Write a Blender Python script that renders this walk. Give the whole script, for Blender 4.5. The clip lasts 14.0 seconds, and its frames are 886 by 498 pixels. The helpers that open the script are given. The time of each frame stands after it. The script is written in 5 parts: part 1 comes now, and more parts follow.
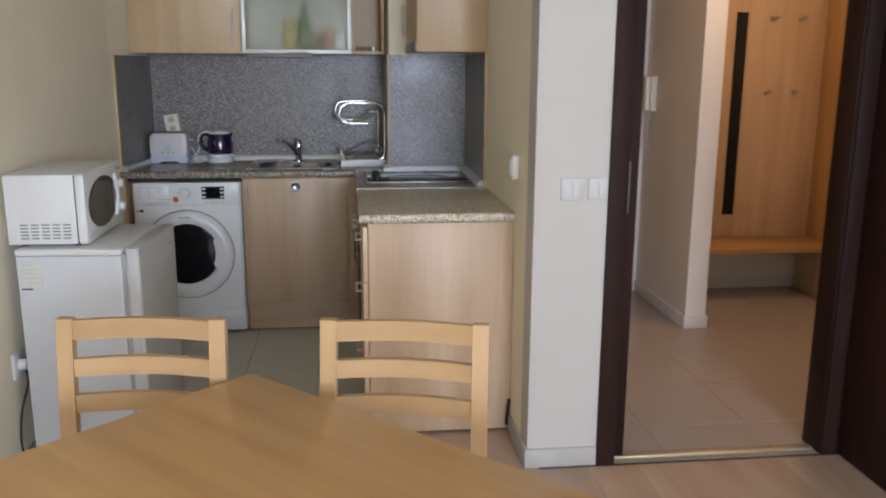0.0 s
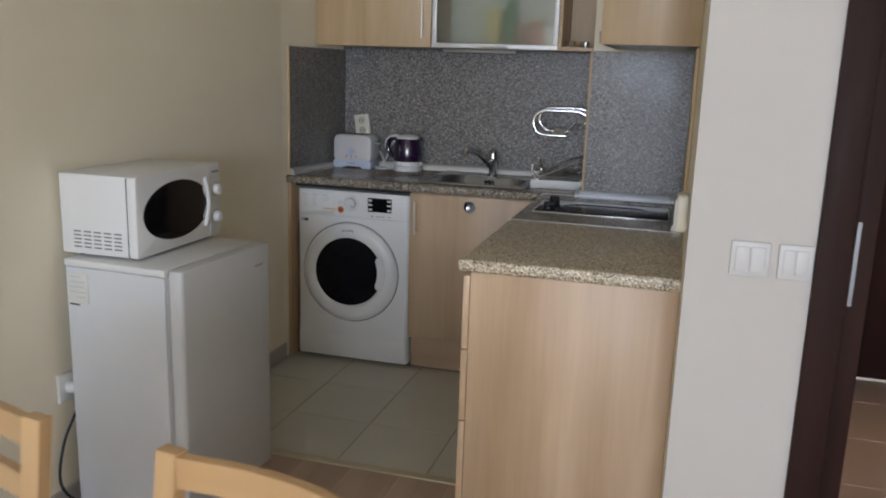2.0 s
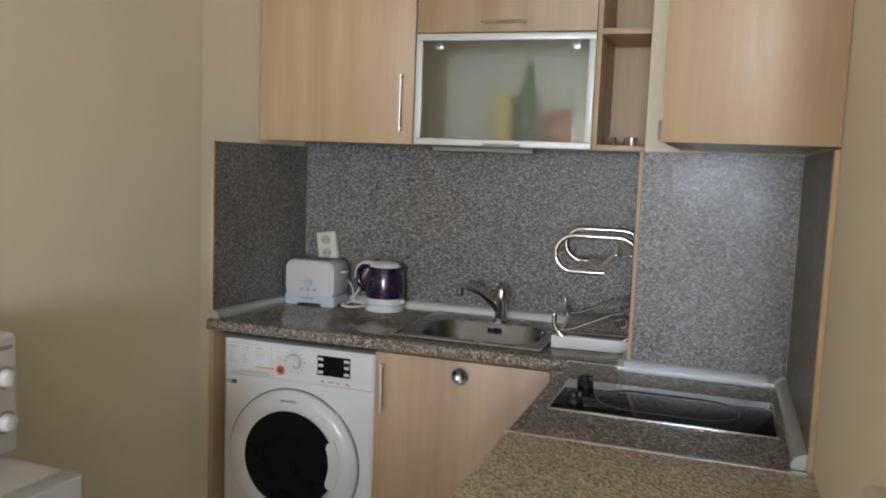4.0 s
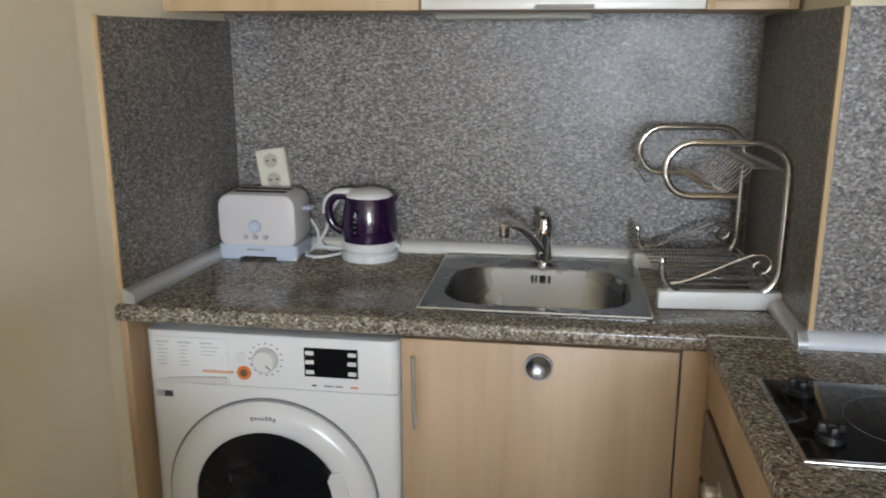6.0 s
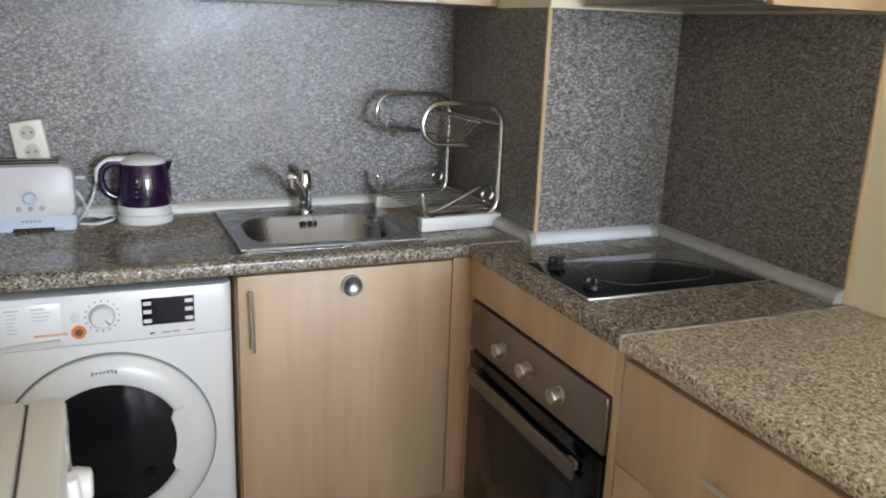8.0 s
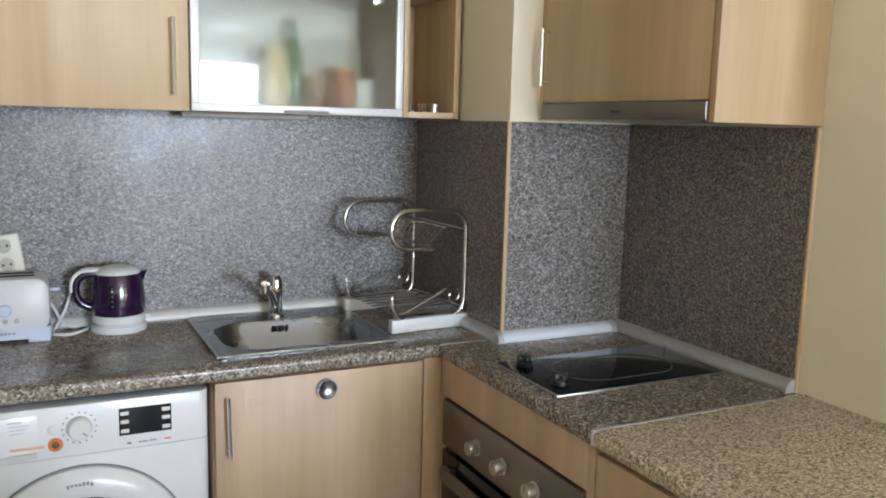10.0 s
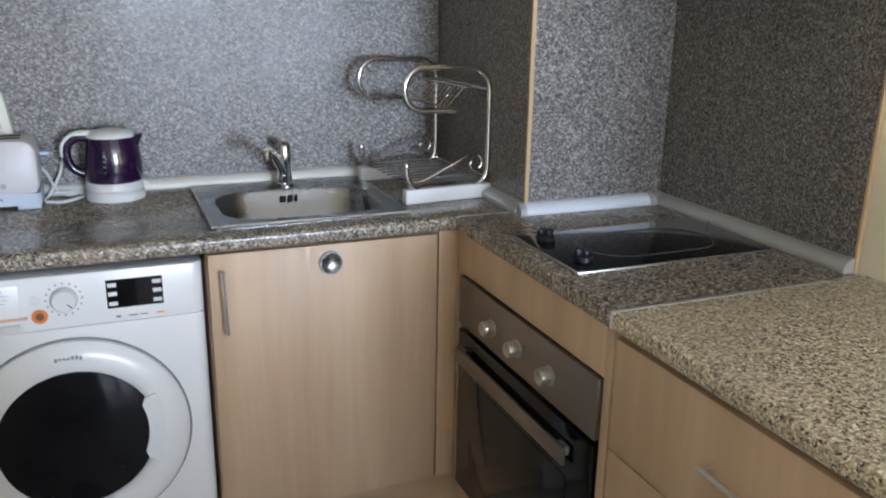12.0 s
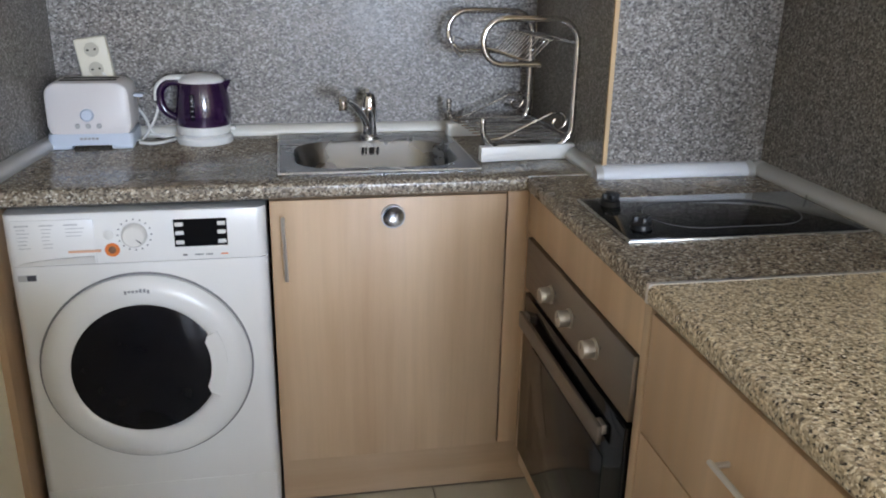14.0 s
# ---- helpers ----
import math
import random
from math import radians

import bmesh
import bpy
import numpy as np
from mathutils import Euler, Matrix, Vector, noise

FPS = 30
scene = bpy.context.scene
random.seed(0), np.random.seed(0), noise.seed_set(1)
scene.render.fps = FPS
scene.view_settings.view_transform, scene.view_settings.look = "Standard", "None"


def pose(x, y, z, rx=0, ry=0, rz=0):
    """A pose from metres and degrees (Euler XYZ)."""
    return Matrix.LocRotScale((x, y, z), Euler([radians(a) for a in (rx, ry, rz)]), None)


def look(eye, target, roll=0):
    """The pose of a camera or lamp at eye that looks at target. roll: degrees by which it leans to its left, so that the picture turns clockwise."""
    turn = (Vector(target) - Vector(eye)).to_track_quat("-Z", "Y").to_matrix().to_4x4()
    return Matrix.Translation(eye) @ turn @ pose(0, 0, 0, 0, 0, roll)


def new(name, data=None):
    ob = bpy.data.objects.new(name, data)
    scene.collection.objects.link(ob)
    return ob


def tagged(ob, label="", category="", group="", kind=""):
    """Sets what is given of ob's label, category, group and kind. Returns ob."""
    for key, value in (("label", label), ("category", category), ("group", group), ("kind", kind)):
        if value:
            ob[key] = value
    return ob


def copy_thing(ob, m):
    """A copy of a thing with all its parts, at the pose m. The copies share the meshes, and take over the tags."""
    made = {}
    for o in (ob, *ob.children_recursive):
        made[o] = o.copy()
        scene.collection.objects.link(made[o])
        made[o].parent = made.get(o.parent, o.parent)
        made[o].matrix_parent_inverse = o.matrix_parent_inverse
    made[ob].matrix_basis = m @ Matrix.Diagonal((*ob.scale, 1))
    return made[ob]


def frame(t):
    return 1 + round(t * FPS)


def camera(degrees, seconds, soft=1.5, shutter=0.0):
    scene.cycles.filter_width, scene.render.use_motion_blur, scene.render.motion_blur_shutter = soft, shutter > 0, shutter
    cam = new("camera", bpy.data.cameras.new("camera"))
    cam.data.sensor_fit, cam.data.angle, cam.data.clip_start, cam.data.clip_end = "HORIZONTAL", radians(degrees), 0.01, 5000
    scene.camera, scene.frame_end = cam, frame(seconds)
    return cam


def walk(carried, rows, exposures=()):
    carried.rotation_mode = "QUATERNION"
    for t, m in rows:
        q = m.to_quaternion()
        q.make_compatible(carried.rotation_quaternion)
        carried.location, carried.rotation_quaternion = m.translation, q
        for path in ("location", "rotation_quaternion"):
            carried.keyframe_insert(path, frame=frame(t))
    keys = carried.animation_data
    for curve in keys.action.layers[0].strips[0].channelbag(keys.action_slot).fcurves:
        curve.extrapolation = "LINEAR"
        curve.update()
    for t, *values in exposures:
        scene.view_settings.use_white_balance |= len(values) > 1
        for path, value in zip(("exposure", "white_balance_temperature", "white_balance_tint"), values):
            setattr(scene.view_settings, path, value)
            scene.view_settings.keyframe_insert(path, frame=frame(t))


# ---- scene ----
cam = camera(56.4, 14.0, soft=1.9, shutter=0.4)
PATH = [
    (0, (0.527, 0.091, 1.472), (0.75, 2.032, 1.043), 0.3),
    (0.5, (0.597, 0.26, 1.453), (0.653, 2.223, 1.073), 1.8),
    (0.8, (0.681, 0.419, 1.485), (0.591, 2.376, 1.081), 0.9),
    (1, (0.737, 0.532, 1.473), (0.636, 2.486, 1.058), 0.3),
    (1.5, (0.96, 0.749, 1.47), (0.587, 2.674, 1.074), 2.8),
    (2, (1.138, 1.012, 1.441), (0.608, 2.893, 1.017), 1.9),
    (2.4, (1.155, 1.301, 1.428), (0.538, 3.153, 0.992), 2.2),
    (2.5, (1.163, 1.35, 1.428), (0.521, 3.188, 0.971), 1.6),
    (3, (1.195, 1.736, 1.435), (0.427, 3.514, 0.937), 3.9),
    (3.5, (1.161, 2.003, 1.461), (0.388, 3.816, 1.119), 5.1),
    (3.7, (1.096, 2.101, 1.487), (0.372, 3.952, 1.267), 4.3),
    (5.8, (0.322, 2.989, 1.477), (-0.035, 4.904, 1.024), 0.5),
    (6, (0.269, 3.04, 1.48), (-0.008, 4.957, 0.99), 0.1),
    (6.5, (0.123, 3.005, 1.445), (0.147, 4.95, 0.982), 3.6),
    (7, (-0.005, 2.826, 1.465), (0.144, 4.762, 0.982), 1.9),
    (7.5, (-0.161, 2.724, 1.461), (0.242, 4.625, 0.991), 4.0),
    (8, (-0.352, 2.689, 1.479), (0.413, 4.463, 0.961), 2.2),
    (8.4, (-0.441, 2.642, 1.491), (0.407, 4.386, 1.004), 2.3),
    (8.5, (-0.45, 2.642, 1.497), (0.42, 4.39, 1.063), 1.8),
    (8.7, (-0.468, 2.623, 1.529), (0.427, 4.387, 1.233), 1.5),
    (10.8, (-0.386, 2.661, 1.493), (0.464, 4.447, 1.194), 1.5),
    (11, (-0.372, 2.682, 1.482), (0.448, 4.473, 1.133), 1.4),
    (11.5, (-0.317, 2.737, 1.455), (0.454, 4.518, 0.974), 1.0),
    (12, (-0.244, 2.772, 1.445), (0.491, 4.54, 0.867), 1.0),
    (12.5, (-0.168, 2.776, 1.437), (0.506, 4.545, 0.792), 1.5),
    (13, (-0.105, 2.769, 1.434), (0.412, 4.59, 0.787), 1.3),
    (13.5, (-0.046, 2.764, 1.423), (0.381, 4.609, 0.782), 1.5),
    (14, (-0.004, 2.762, 1.414), (0.356, 4.614, 0.749), 1.1),
]
walk(cam, [(t, look(eye, target, roll)) for t, eye, target, roll in PATH],
     exposures=[(0.0, 0.04, 6450, 18.5), (0.5, -0.11, 6300, 17), (1.0, -0.15, 6150, 16.5), (2.0, -0.13, 6550, 17.5), (3.0, 0.06, 6700, 16), (3.5, 0.18, 6900, 16.5),
                (6.0, 0.69, 6900, 15), (7.0, 0.93, 6850, 15.5), (8.0, 1.04, 6650, 15), (11.0, 0.95, 6450, 15), (12.0, 0.97, 6200, 16), (14.0, 0.93, 6450, 17)])

# ---- world and light ----
world = bpy.data.worlds.new("sky")
scene.world = world
world.use_nodes = True
_wn = world.node_tree
_sky = _wn.nodes.new("ShaderNodeTexSky")
_sky.sky_type = "NISHITA"
_sky.sun_disc = False
_sky.sun_elevation = radians(48)
_sky.sun_rotation = radians(60)
_bg = _wn.nodes["Background"]
_wn.links.new(_sky.outputs["Color"], _bg.inputs["Color"])
_bg.inputs["Strength"].default_value = 0.12

_sun = bpy.data.lights.new("sun", "SUN")
_sun.energy, _sun.angle, _sun.color = 3.0, radians(0.5), (1.0, 0.95, 0.86)
_sunob = new("sun", _sun)
_sunob.matrix_world = look((6, 3.5, 8), (0, 0, 0))

# sky light that comes in through the balcony window
_win = bpy.data.lights.new("window_sky", "AREA")
_win.shape, _win.size, _win.size_y = "RECTANGLE", 1.66, 1.42
_win.energy, _win.color = 240.0, (0.665, 0.82, 1.0)
_winob = new("window_sky", _win)
_winob.matrix_world = look((1.47, -4.02, 1.56), (0.9, 2.5, 1.2))

# assumed warm lamp of the entrance hall, out of view
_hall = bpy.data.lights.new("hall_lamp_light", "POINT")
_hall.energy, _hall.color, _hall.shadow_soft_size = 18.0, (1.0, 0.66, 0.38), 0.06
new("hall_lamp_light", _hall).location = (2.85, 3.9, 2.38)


# ---- materials ----
def nodes_of(name):
    m = bpy.data.materials.new(name)
    m.use_nodes = True
    nt = m.node_tree
    return m, nt, nt.nodes["Principled BSDF"]


def coords(nt, scale=(1, 1, 1), rot=(0, 0, 0)):
    tc = nt.nodes.new("ShaderNodeTexCoord")
    mp = nt.nodes.new("ShaderNodeMapping")
    mp.inputs["Scale"].default_value = scale
    mp.inputs["Rotation"].default_value = [radians(a) for a in rot]
    nt.links.new(tc.outputs["Object"], mp.inputs["Vector"])
    return mp.outputs["Vector"]


def noise_tex(nt, vec, scale, detail=3.0, rough=0.55):
    n = nt.nodes.new("ShaderNodeTexNoise")
    n.inputs["Scale"].default_value = scale
    n.inputs["Detail"].default_value = detail
    n.inputs["Roughness"].default_value = rough
    if vec is not None:
        nt.links.new(vec, n.inputs["Vector"])
    return n.outputs["Fac"]


def ramp(nt, fac, stops, mode="LINEAR"):
    r = nt.nodes.new("ShaderNodeValToRGB")
    r.color_ramp.interpolation = mode
    el = r.color_ramp.elements
    while len(el) < len(stops):
        el.new(0.5)
    for e, (p, c) in zip(el, stops):
        e.position, e.color = p, (*c, 1)
    nt.links.new(fac, r.inputs["Fac"])
    return r.outputs["Color"]


def mix(nt, a, b, fac, mode="MIX"):
    m = nt.nodes.new("ShaderNodeMix")
    m.data_type, m.blend_type = "RGBA", mode
    for sock, v in ((m.inputs[6], a), (m.inputs[7], b), (m.inputs[0], fac)):
        if isinstance(v, (int, float)):
            sock.default_value = v
        elif isinstance(v, tuple):
            sock.default_value = (*v, 1)
        else:
            nt.links.new(v, sock)
    return m.outputs[2]


def rough_link(nt, bsdf, fac, lo, hi):
    mr = nt.nodes.new("ShaderNodeMapRange")
    mr.inputs["To Min"].default_value, mr.inputs["To Max"].default_value = lo, hi
    mr.inputs["From Min"].default_value, mr.inputs["From Max"].default_value = 0.3, 0.7
    nt.links.new(fac, mr.inputs["Value"])
    nt.links.new(mr.outputs["Result"], bsdf.inputs["Roughness"])


def bump(nt, bsdf, fac, strength, dist=0.001):
    b = nt.nodes.new("ShaderNodeBump")
    b.inputs["Strength"].default_value, b.inputs["Distance"].default_value = strength, dist
    nt.links.new(fac, b.inputs["Height"])
    nt.links.new(b.outputs["Normal"], bsdf.inputs["Normal"])


def plain(name, col, rough=0.5, metal=0.0, var=0.06, scale=3.0, grain=300.0, bstr=0.1, coat=0.0, rvar=0.08):
    """A surface of one colour with slow stains, fine grain and uneven gloss."""
    m, nt, b = nodes_of(name)
    v = coords(nt)
    slow = noise_tex(nt, v, scale, 4)
    fine = noise_tex(nt, v, grain, 2)
    lo = tuple(c * (1 - var) for c in col)
    hi = tuple(min(1.0, c * (1 + var)) for c in col)
    nt.links.new(ramp(nt, slow, [(0.3, lo), (0.7, hi)]), b.inputs["Base Color"])
    rough_link(nt, b, slow, max(0.02, rough - rvar), min(1, rough + rvar))
    b.inputs["Metallic"].default_value = metal
    b.inputs["Coat Weight"].default_value = coat
    b.inputs["Coat Roughness"].default_value = 0.1
    if bstr:
        bump(nt, b, fine, bstr, 0.0006)
    return m


def wood(name, dark, mid, light, axis="z", rough=0.45, bands=9.0, fine=90.0, coat=0.0, rand=0.12, fibre=0.55, relief=0.12):
    """Wood or wood print, grain along one axis, wide soft bands and fine fibres."""
    m, nt, b = nodes_of(name)
    k = {"x": (0.05, 1, 1), "y": (1, 0.05, 1), "z": (1, 1, 0.05)}[axis]
    v = coords(nt, k)
    wide = noise_tex(nt, v, bands, 2, 0.5)
    fib = noise_tex(nt, v, fine, 4, 0.65)
    c = ramp(nt, wide, [(0.28, dark), (0.5, mid), (0.72, light)])
    c2 = ramp(nt, fib, [(0.3, (0.78, 0.76, 0.74)), (0.62, (1.06, 1.06, 1.06))])
    c = mix(nt, c, c2, fibre, "MULTIPLY")
    tone = noise_tex(nt, coords(nt, {"x": (0.16, 1, 1), "y": (1, 0.16, 1), "z": (1, 1, 0.16)}[axis]), 5.0, 3, 0.6)
    c = mix(nt, c, ramp(nt, tone, [(0.34, (0.92, 0.885, 0.86)), (0.66, (1.05, 1.05, 1.06))]), 1.0, "MULTIPLY")
    if rand:
        oi = nt.nodes.new("ShaderNodeObjectInfo")
        c = mix(nt, c, ramp(nt, oi.outputs["Random"], [(0, (1 - rand,) * 3), (1, (1 + rand * 0.5,) * 3)]), 1.0, "MULTIPLY")
    nt.links.new(c, b.inputs["Base Color"])
    rough_link(nt, b, fib, rough - 0.55 * relief, rough + 0.8 * relief)
    b.inputs["Coat Weight"].default_value = coat
    bump(nt, b, fib, relief, 0.0005)
    return m


def granite(name, stretch, rough, stops, scale=290.0, bstr=0.10, fleck=0.55):
    """Speckled stone-print laminate: cells of several tones, dark and pale flecks."""
    m, nt, b = nodes_of(name)
    v = coords(nt, stretch)
    wob = nt.nodes.new("ShaderNodeTexNoise")
    wob.inputs["Scale"].default_value = scale * 0.9
    nt.links.new(v, wob.inputs["Vector"])
    vm = nt.nodes.new("ShaderNodeVectorMath")
    vm.operation = "MULTIPLY_ADD"
    nt.links.new(wob.outputs["Color"], vm.inputs[0])
    vm.inputs[1].default_value = (0.003, 0.003, 0.003)
    nt.links.new(v, vm.inputs[2])
    vo = nt.nodes.new("ShaderNodeTexVoronoi")
    vo.inputs["Scale"].default_value = scale
    nt.links.new(vm.outputs["Vector"], vo.inputs["Vector"])
    sep = nt.nodes.new("ShaderNodeSeparateColor")
    nt.links.new(vo.outputs["Color"], sep.inputs["Color"])
    a = noise_tex(nt, v, scale * 0.55, 2.0, 0.5)
    big = noise_tex(nt, coords(nt), 4.0, 3)
    c = ramp(nt, sep.outputs["Red"], stops)
    c = mix(nt, c, ramp(nt, a, [(0.36, (0.45, 0.44, 0.43)), (0.50, (1.0, 1.0, 1.0)), (0.66, (1.28, 1.26, 1.22))]), fleck, "MULTIPLY")
    c = mix(nt, c, ramp(nt, big, [(0.3, (0.94, 0.94, 0.95)), (0.7, (1.05, 1.04, 1.03))]), 1.0, "MULTIPLY")
    nt.links.new(c, b.inputs["Base Color"])
    rough_link(nt, b, big, rough - 0.06, rough + 0.06)
    bump(nt, b, a, bstr, 0.0004)
    return m


def brushed(name, col, rough, axis="x", metal=1.0):
    m, nt, b = nodes_of(name)
    k = {"x": (0.03, 1, 1), "y": (1, 0.03, 1), "z": (1, 1, 0.03)}[axis]
    f = noise_tex(nt, coords(nt, k), 260, 3)
    nt.links.new(ramp(nt, f, [(0.3, tuple(c * 0.88 for c in col)), (0.7, col)]), b.inputs["Base Color"])
    b.inputs["Metallic"].default_value = metal
    rough_link(nt, b, f, rough - 0.06, rough + 0.08)
    bump(nt, b, f, 0.05, 0.0003)
    return m


STONE = [(0.0, (0.050, 0.043, 0.035)), (0.16, (0.115, 0.094, 0.072)), (0.40, (0.215, 0.174, 0.130)), (0.68, (0.325, 0.275, 0.212)), (0.88, (0.42, 0.375, 0.305)), (1.0, (0.66, 0.62, 0.54))]
STONEB = [(0.0, (0.030, 0.025, 0.020)), (0.07, (0.085, 0.068, 0.050)), (0.13, (0.29, 0.222, 0.146)), (0.34, (0.42, 0.338, 0.222)), (0.58, (0.60, 0.505, 0.355)), (0.84, (0.72, 0.63, 0.47)), (1.0, (0.92, 0.86, 0.72))]
SPLASH = [(0.0, (0.052, 0.048, 0.046)), (0.22, (0.125, 0.112, 0.100)), (0.45, (0.182, 0.164, 0.146)), (0.75, (0.245, 0.230, 0.214)), (1.0, (0.42, 0.40, 0.378))]

M_WALL = plain("cream_wall_paint", (0.91, 0.822, 0.638), 0.72, var=0.03, scale=1.5, grain=220, bstr=0.12)
# doorway wall colour, darkened to offset the strong frontal window light
M_WALLTONED = plain("toned_down_wall_paint", (0.565, 0.533, 0.485), 0.75, var=0.025, scale=1.5, grain=220, bstr=0.12)
# hall wall colour, lightened in place of daylight that doesn't reach in
M_WALLH = plain("daylight_lifted_hall_paint", (0.74, 0.72, 0.68), 0.75, var=0.025, scale=1.5, grain=220, bstr=0.12)
M_CEIL = plain("ceiling_paint", (0.84, 0.83, 0.80), 0.85, var=0.02, grain=200)
M_OAK = wood("light_oak_laminate", (0.53, 0.367, 0.226), (0.60, 0.430, 0.277), (0.655, 0.483, 0.322), "z", 0.42, 11, 85, fibre=0.26)
M_OAKX = wood("light_oak_laminate_flat", (0.53, 0.367, 0.226), (0.60, 0.430, 0.277), (0.655, 0.483, 0.322), "x", 0.42, 11, 85, fibre=0.26)
# same oak for the wall units, warm bounced light mixed into its colour
M_OAKU = wood("oak_laminate_warm_bounce", (0.53, 0.372, 0.205), (0.60, 0.435, 0.250), (0.655, 0.488, 0.295), "z", 0.42, 11, 85, fibre=0.26)
M_EDGE = wood("oak_edge_banding", (0.52, 0.36, 0.19), (0.60, 0.43, 0.24), (0.66, 0.49, 0.30), "z", 0.5, 12, 90, rand=0)
M_BEECH = wood("varnished_beech", (0.46, 0.262, 0.098), (0.515, 0.303, 0.118), (0.565, 0.345, 0.142), "x", 0.40, 14, 70, coat=0.22, rand=0.05, fibre=0.06, relief=0.02)
M_BEECHZ = wood("varnished_beech_upright", (0.46, 0.262, 0.098), (0.515, 0.303, 0.118), (0.565, 0.345, 0.142), "z", 0.40, 14, 70, coat=0.22, rand=0.05, fibre=0.06, relief=0.02)
# chair beech, paled to carry the varnish's gloss reflection in its colour
M_CHAIR = wood("beech_painted_sheen", (0.49, 0.305, 0.142), (0.548, 0.350, 0.170), (0.60, 0.395, 0.198), "x", 0.36, 14, 70, coat=0.25, rand=0.05, fibre=0.10, relief=0.02)
M_CHAIRZ = wood("beech_painted_sheen_upright", (0.49, 0.305, 0.142), (0.548, 0.350, 0.170), (0.60, 0.395, 0.198), "z", 0.36, 14, 70, coat=0.25, rand=0.05, fibre=0.10, relief=0.02)
M_WENGE = wood("dark_wenge", (0.017, 0.0065, 0.005), (0.027, 0.011, 0.008), (0.036, 0.015, 0.011), "z", 0.58, 14, 80, rand=0)
M_WENGE.node_tree.nodes["Principled BSDF"].inputs["Specular IOR Level"].default_value = 0.18
M_TOP = granite("brown_speckled_worktop", (0.9, 1.0, 1.0), 0.24, STONE, scale=235.0, fleck=0.45)
M_TOPB = granite("beige_speckled_worktop", (0.9, 1.0, 1.0), 0.34, STONEB, scale=265.0, fleck=0.46)
M_SPLASH = granite("speckled_wall_panel", (0.82, 1.0, 1.0), 0.37, SPLASH, scale=235.0, fleck=0.47)
M_WHITE = plain("white_enamel", (0.83, 0.83, 0.82), 0.30, var=0.012, bstr=0.0, coat=0.2, rvar=0.015)
M_FRIDGEB = plain("white_fridge_body", (0.66, 0.67, 0.68), 0.36, var=0.015, bstr=0.03, rvar=0.02)
M_SINK = plain("sink_steel", (0.32, 0.33, 0.345), 0.27, 1.0, var=0.04, scale=6.0, bstr=0.0, rvar=0.03)
M_ZONE = plain("dim_grey_print", (0.13, 0.13, 0.135), 0.4, bstr=0.0)
M_FRIDGE = plain("off_white_fridge_door", (0.60, 0.605, 0.60), 0.42, var=0.02, grain=700, bstr=0.15, rvar=0.02)
M_WPLAST = plain("white_plastic", (0.76, 0.755, 0.73), 0.38, var=0.025, bstr=0.04)
M_CREAMPL = plain("ivory_plastic", (0.74, 0.70, 0.58), 0.40, var=0.03, bstr=0.04)
M_CREAMD = plain("darkened_ivory_plastic", (0.50, 0.465, 0.37), 0.45, var=0.04, bstr=0.04)
M_GREYPL = plain("grey_plastic", (0.42, 0.42, 0.42), 0.42, var=0.05, bstr=0.05)
M_GREYD = plain("shaded_grey_plastic", (0.22, 0.22, 0.22), 0.6, var=0.05)
M_STRIPG = plain("grey_sealing_strip", (0.55, 0.55, 0.54), 0.32, 0.35, var=0.05, bstr=0.03)
M_STRIPW = plain("white_sealing_strip", (0.72, 0.70, 0.64), 0.35, var=0.05, bstr=0.03)
M_STRIPB = plain("cool_white_sealing_strip", (0.71, 0.735, 0.78), 0.35, var=0.04, bstr=0.03)
M_KNOB = plain("satin_silver_knob", (0.52, 0.50, 0.46), 0.34, 0.8, var=0.04, bstr=0.03)
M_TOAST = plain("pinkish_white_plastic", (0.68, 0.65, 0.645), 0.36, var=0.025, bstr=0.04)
M_BLUEPL = plain("pale_blue_plastic", (0.55, 0.61, 0.70), 0.38, var=0.03, bstr=0.03)
M_BLACKPL = plain("black_plastic", (0.010, 0.010, 0.011), 0.5, var=0.1, bstr=0.05)
M_RUBBER = plain("black_rubber", (0.02, 0.02, 0.02), 0.6, var=0.1, bstr=0.1)
M_GLASSB = plain("black_glass", (0.006, 0.006, 0.007), 0.07, var=0.1, bstr=0.0, rvar=0.03)
M_BOWL = plain("dark_tinted_door_glass", (0.008, 0.008, 0.010), 0.10, var=0.2, scale=14, bstr=0.0, rvar=0.04)
for _m, _s in ((M_GLASSB, 0.28), (M_BOWL, 0.26)):
    _m.node_tree.nodes["Principled BSDF"].inputs["Specular IOR Level"].default_value = _s
M_OVENH = brushed("dark_bronze_steel", (0.25, 0.222, 0.20), 0.40, "y")
M_DISH = brushed("dull_blue_steel", (0.50, 0.52, 0.56), 0.36, "x")
M_STEEL = brushed("brushed_steel", (0.62, 0.61, 0.58), 0.28, "x")
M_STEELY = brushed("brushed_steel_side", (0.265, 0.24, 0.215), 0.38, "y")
M_CHROME = plain("chrome", (0.72, 0.72, 0.73), 0.10, 1.0, var=0.03, bstr=0.0, rvar=0.04)
M_CHROMED = plain("dull_chrome", (0.44, 0.46, 0.50), 0.27, 1.0, var=0.05, bstr=0.0, rvar=0.04)
M_ALU = plain("satin_aluminium", (0.72, 0.71, 0.69), 0.34, 0.9, var=0.03, grain=500, bstr=0.05)
M_ALUW = plain("matt_silver_frame", (0.80, 0.79, 0.76), 0.42, 0.25, var=0.03, grain=500, bstr=0.03)
M_PURPLE = plain("purple_plastic", (0.020, 0.004, 0.034), 0.14, var=0.08, bstr=0.0, coat=0.6, rvar=0.05)
M_DARK = plain("dark_recess", (0.02, 0.018, 0.016), 0.8, var=0.2)
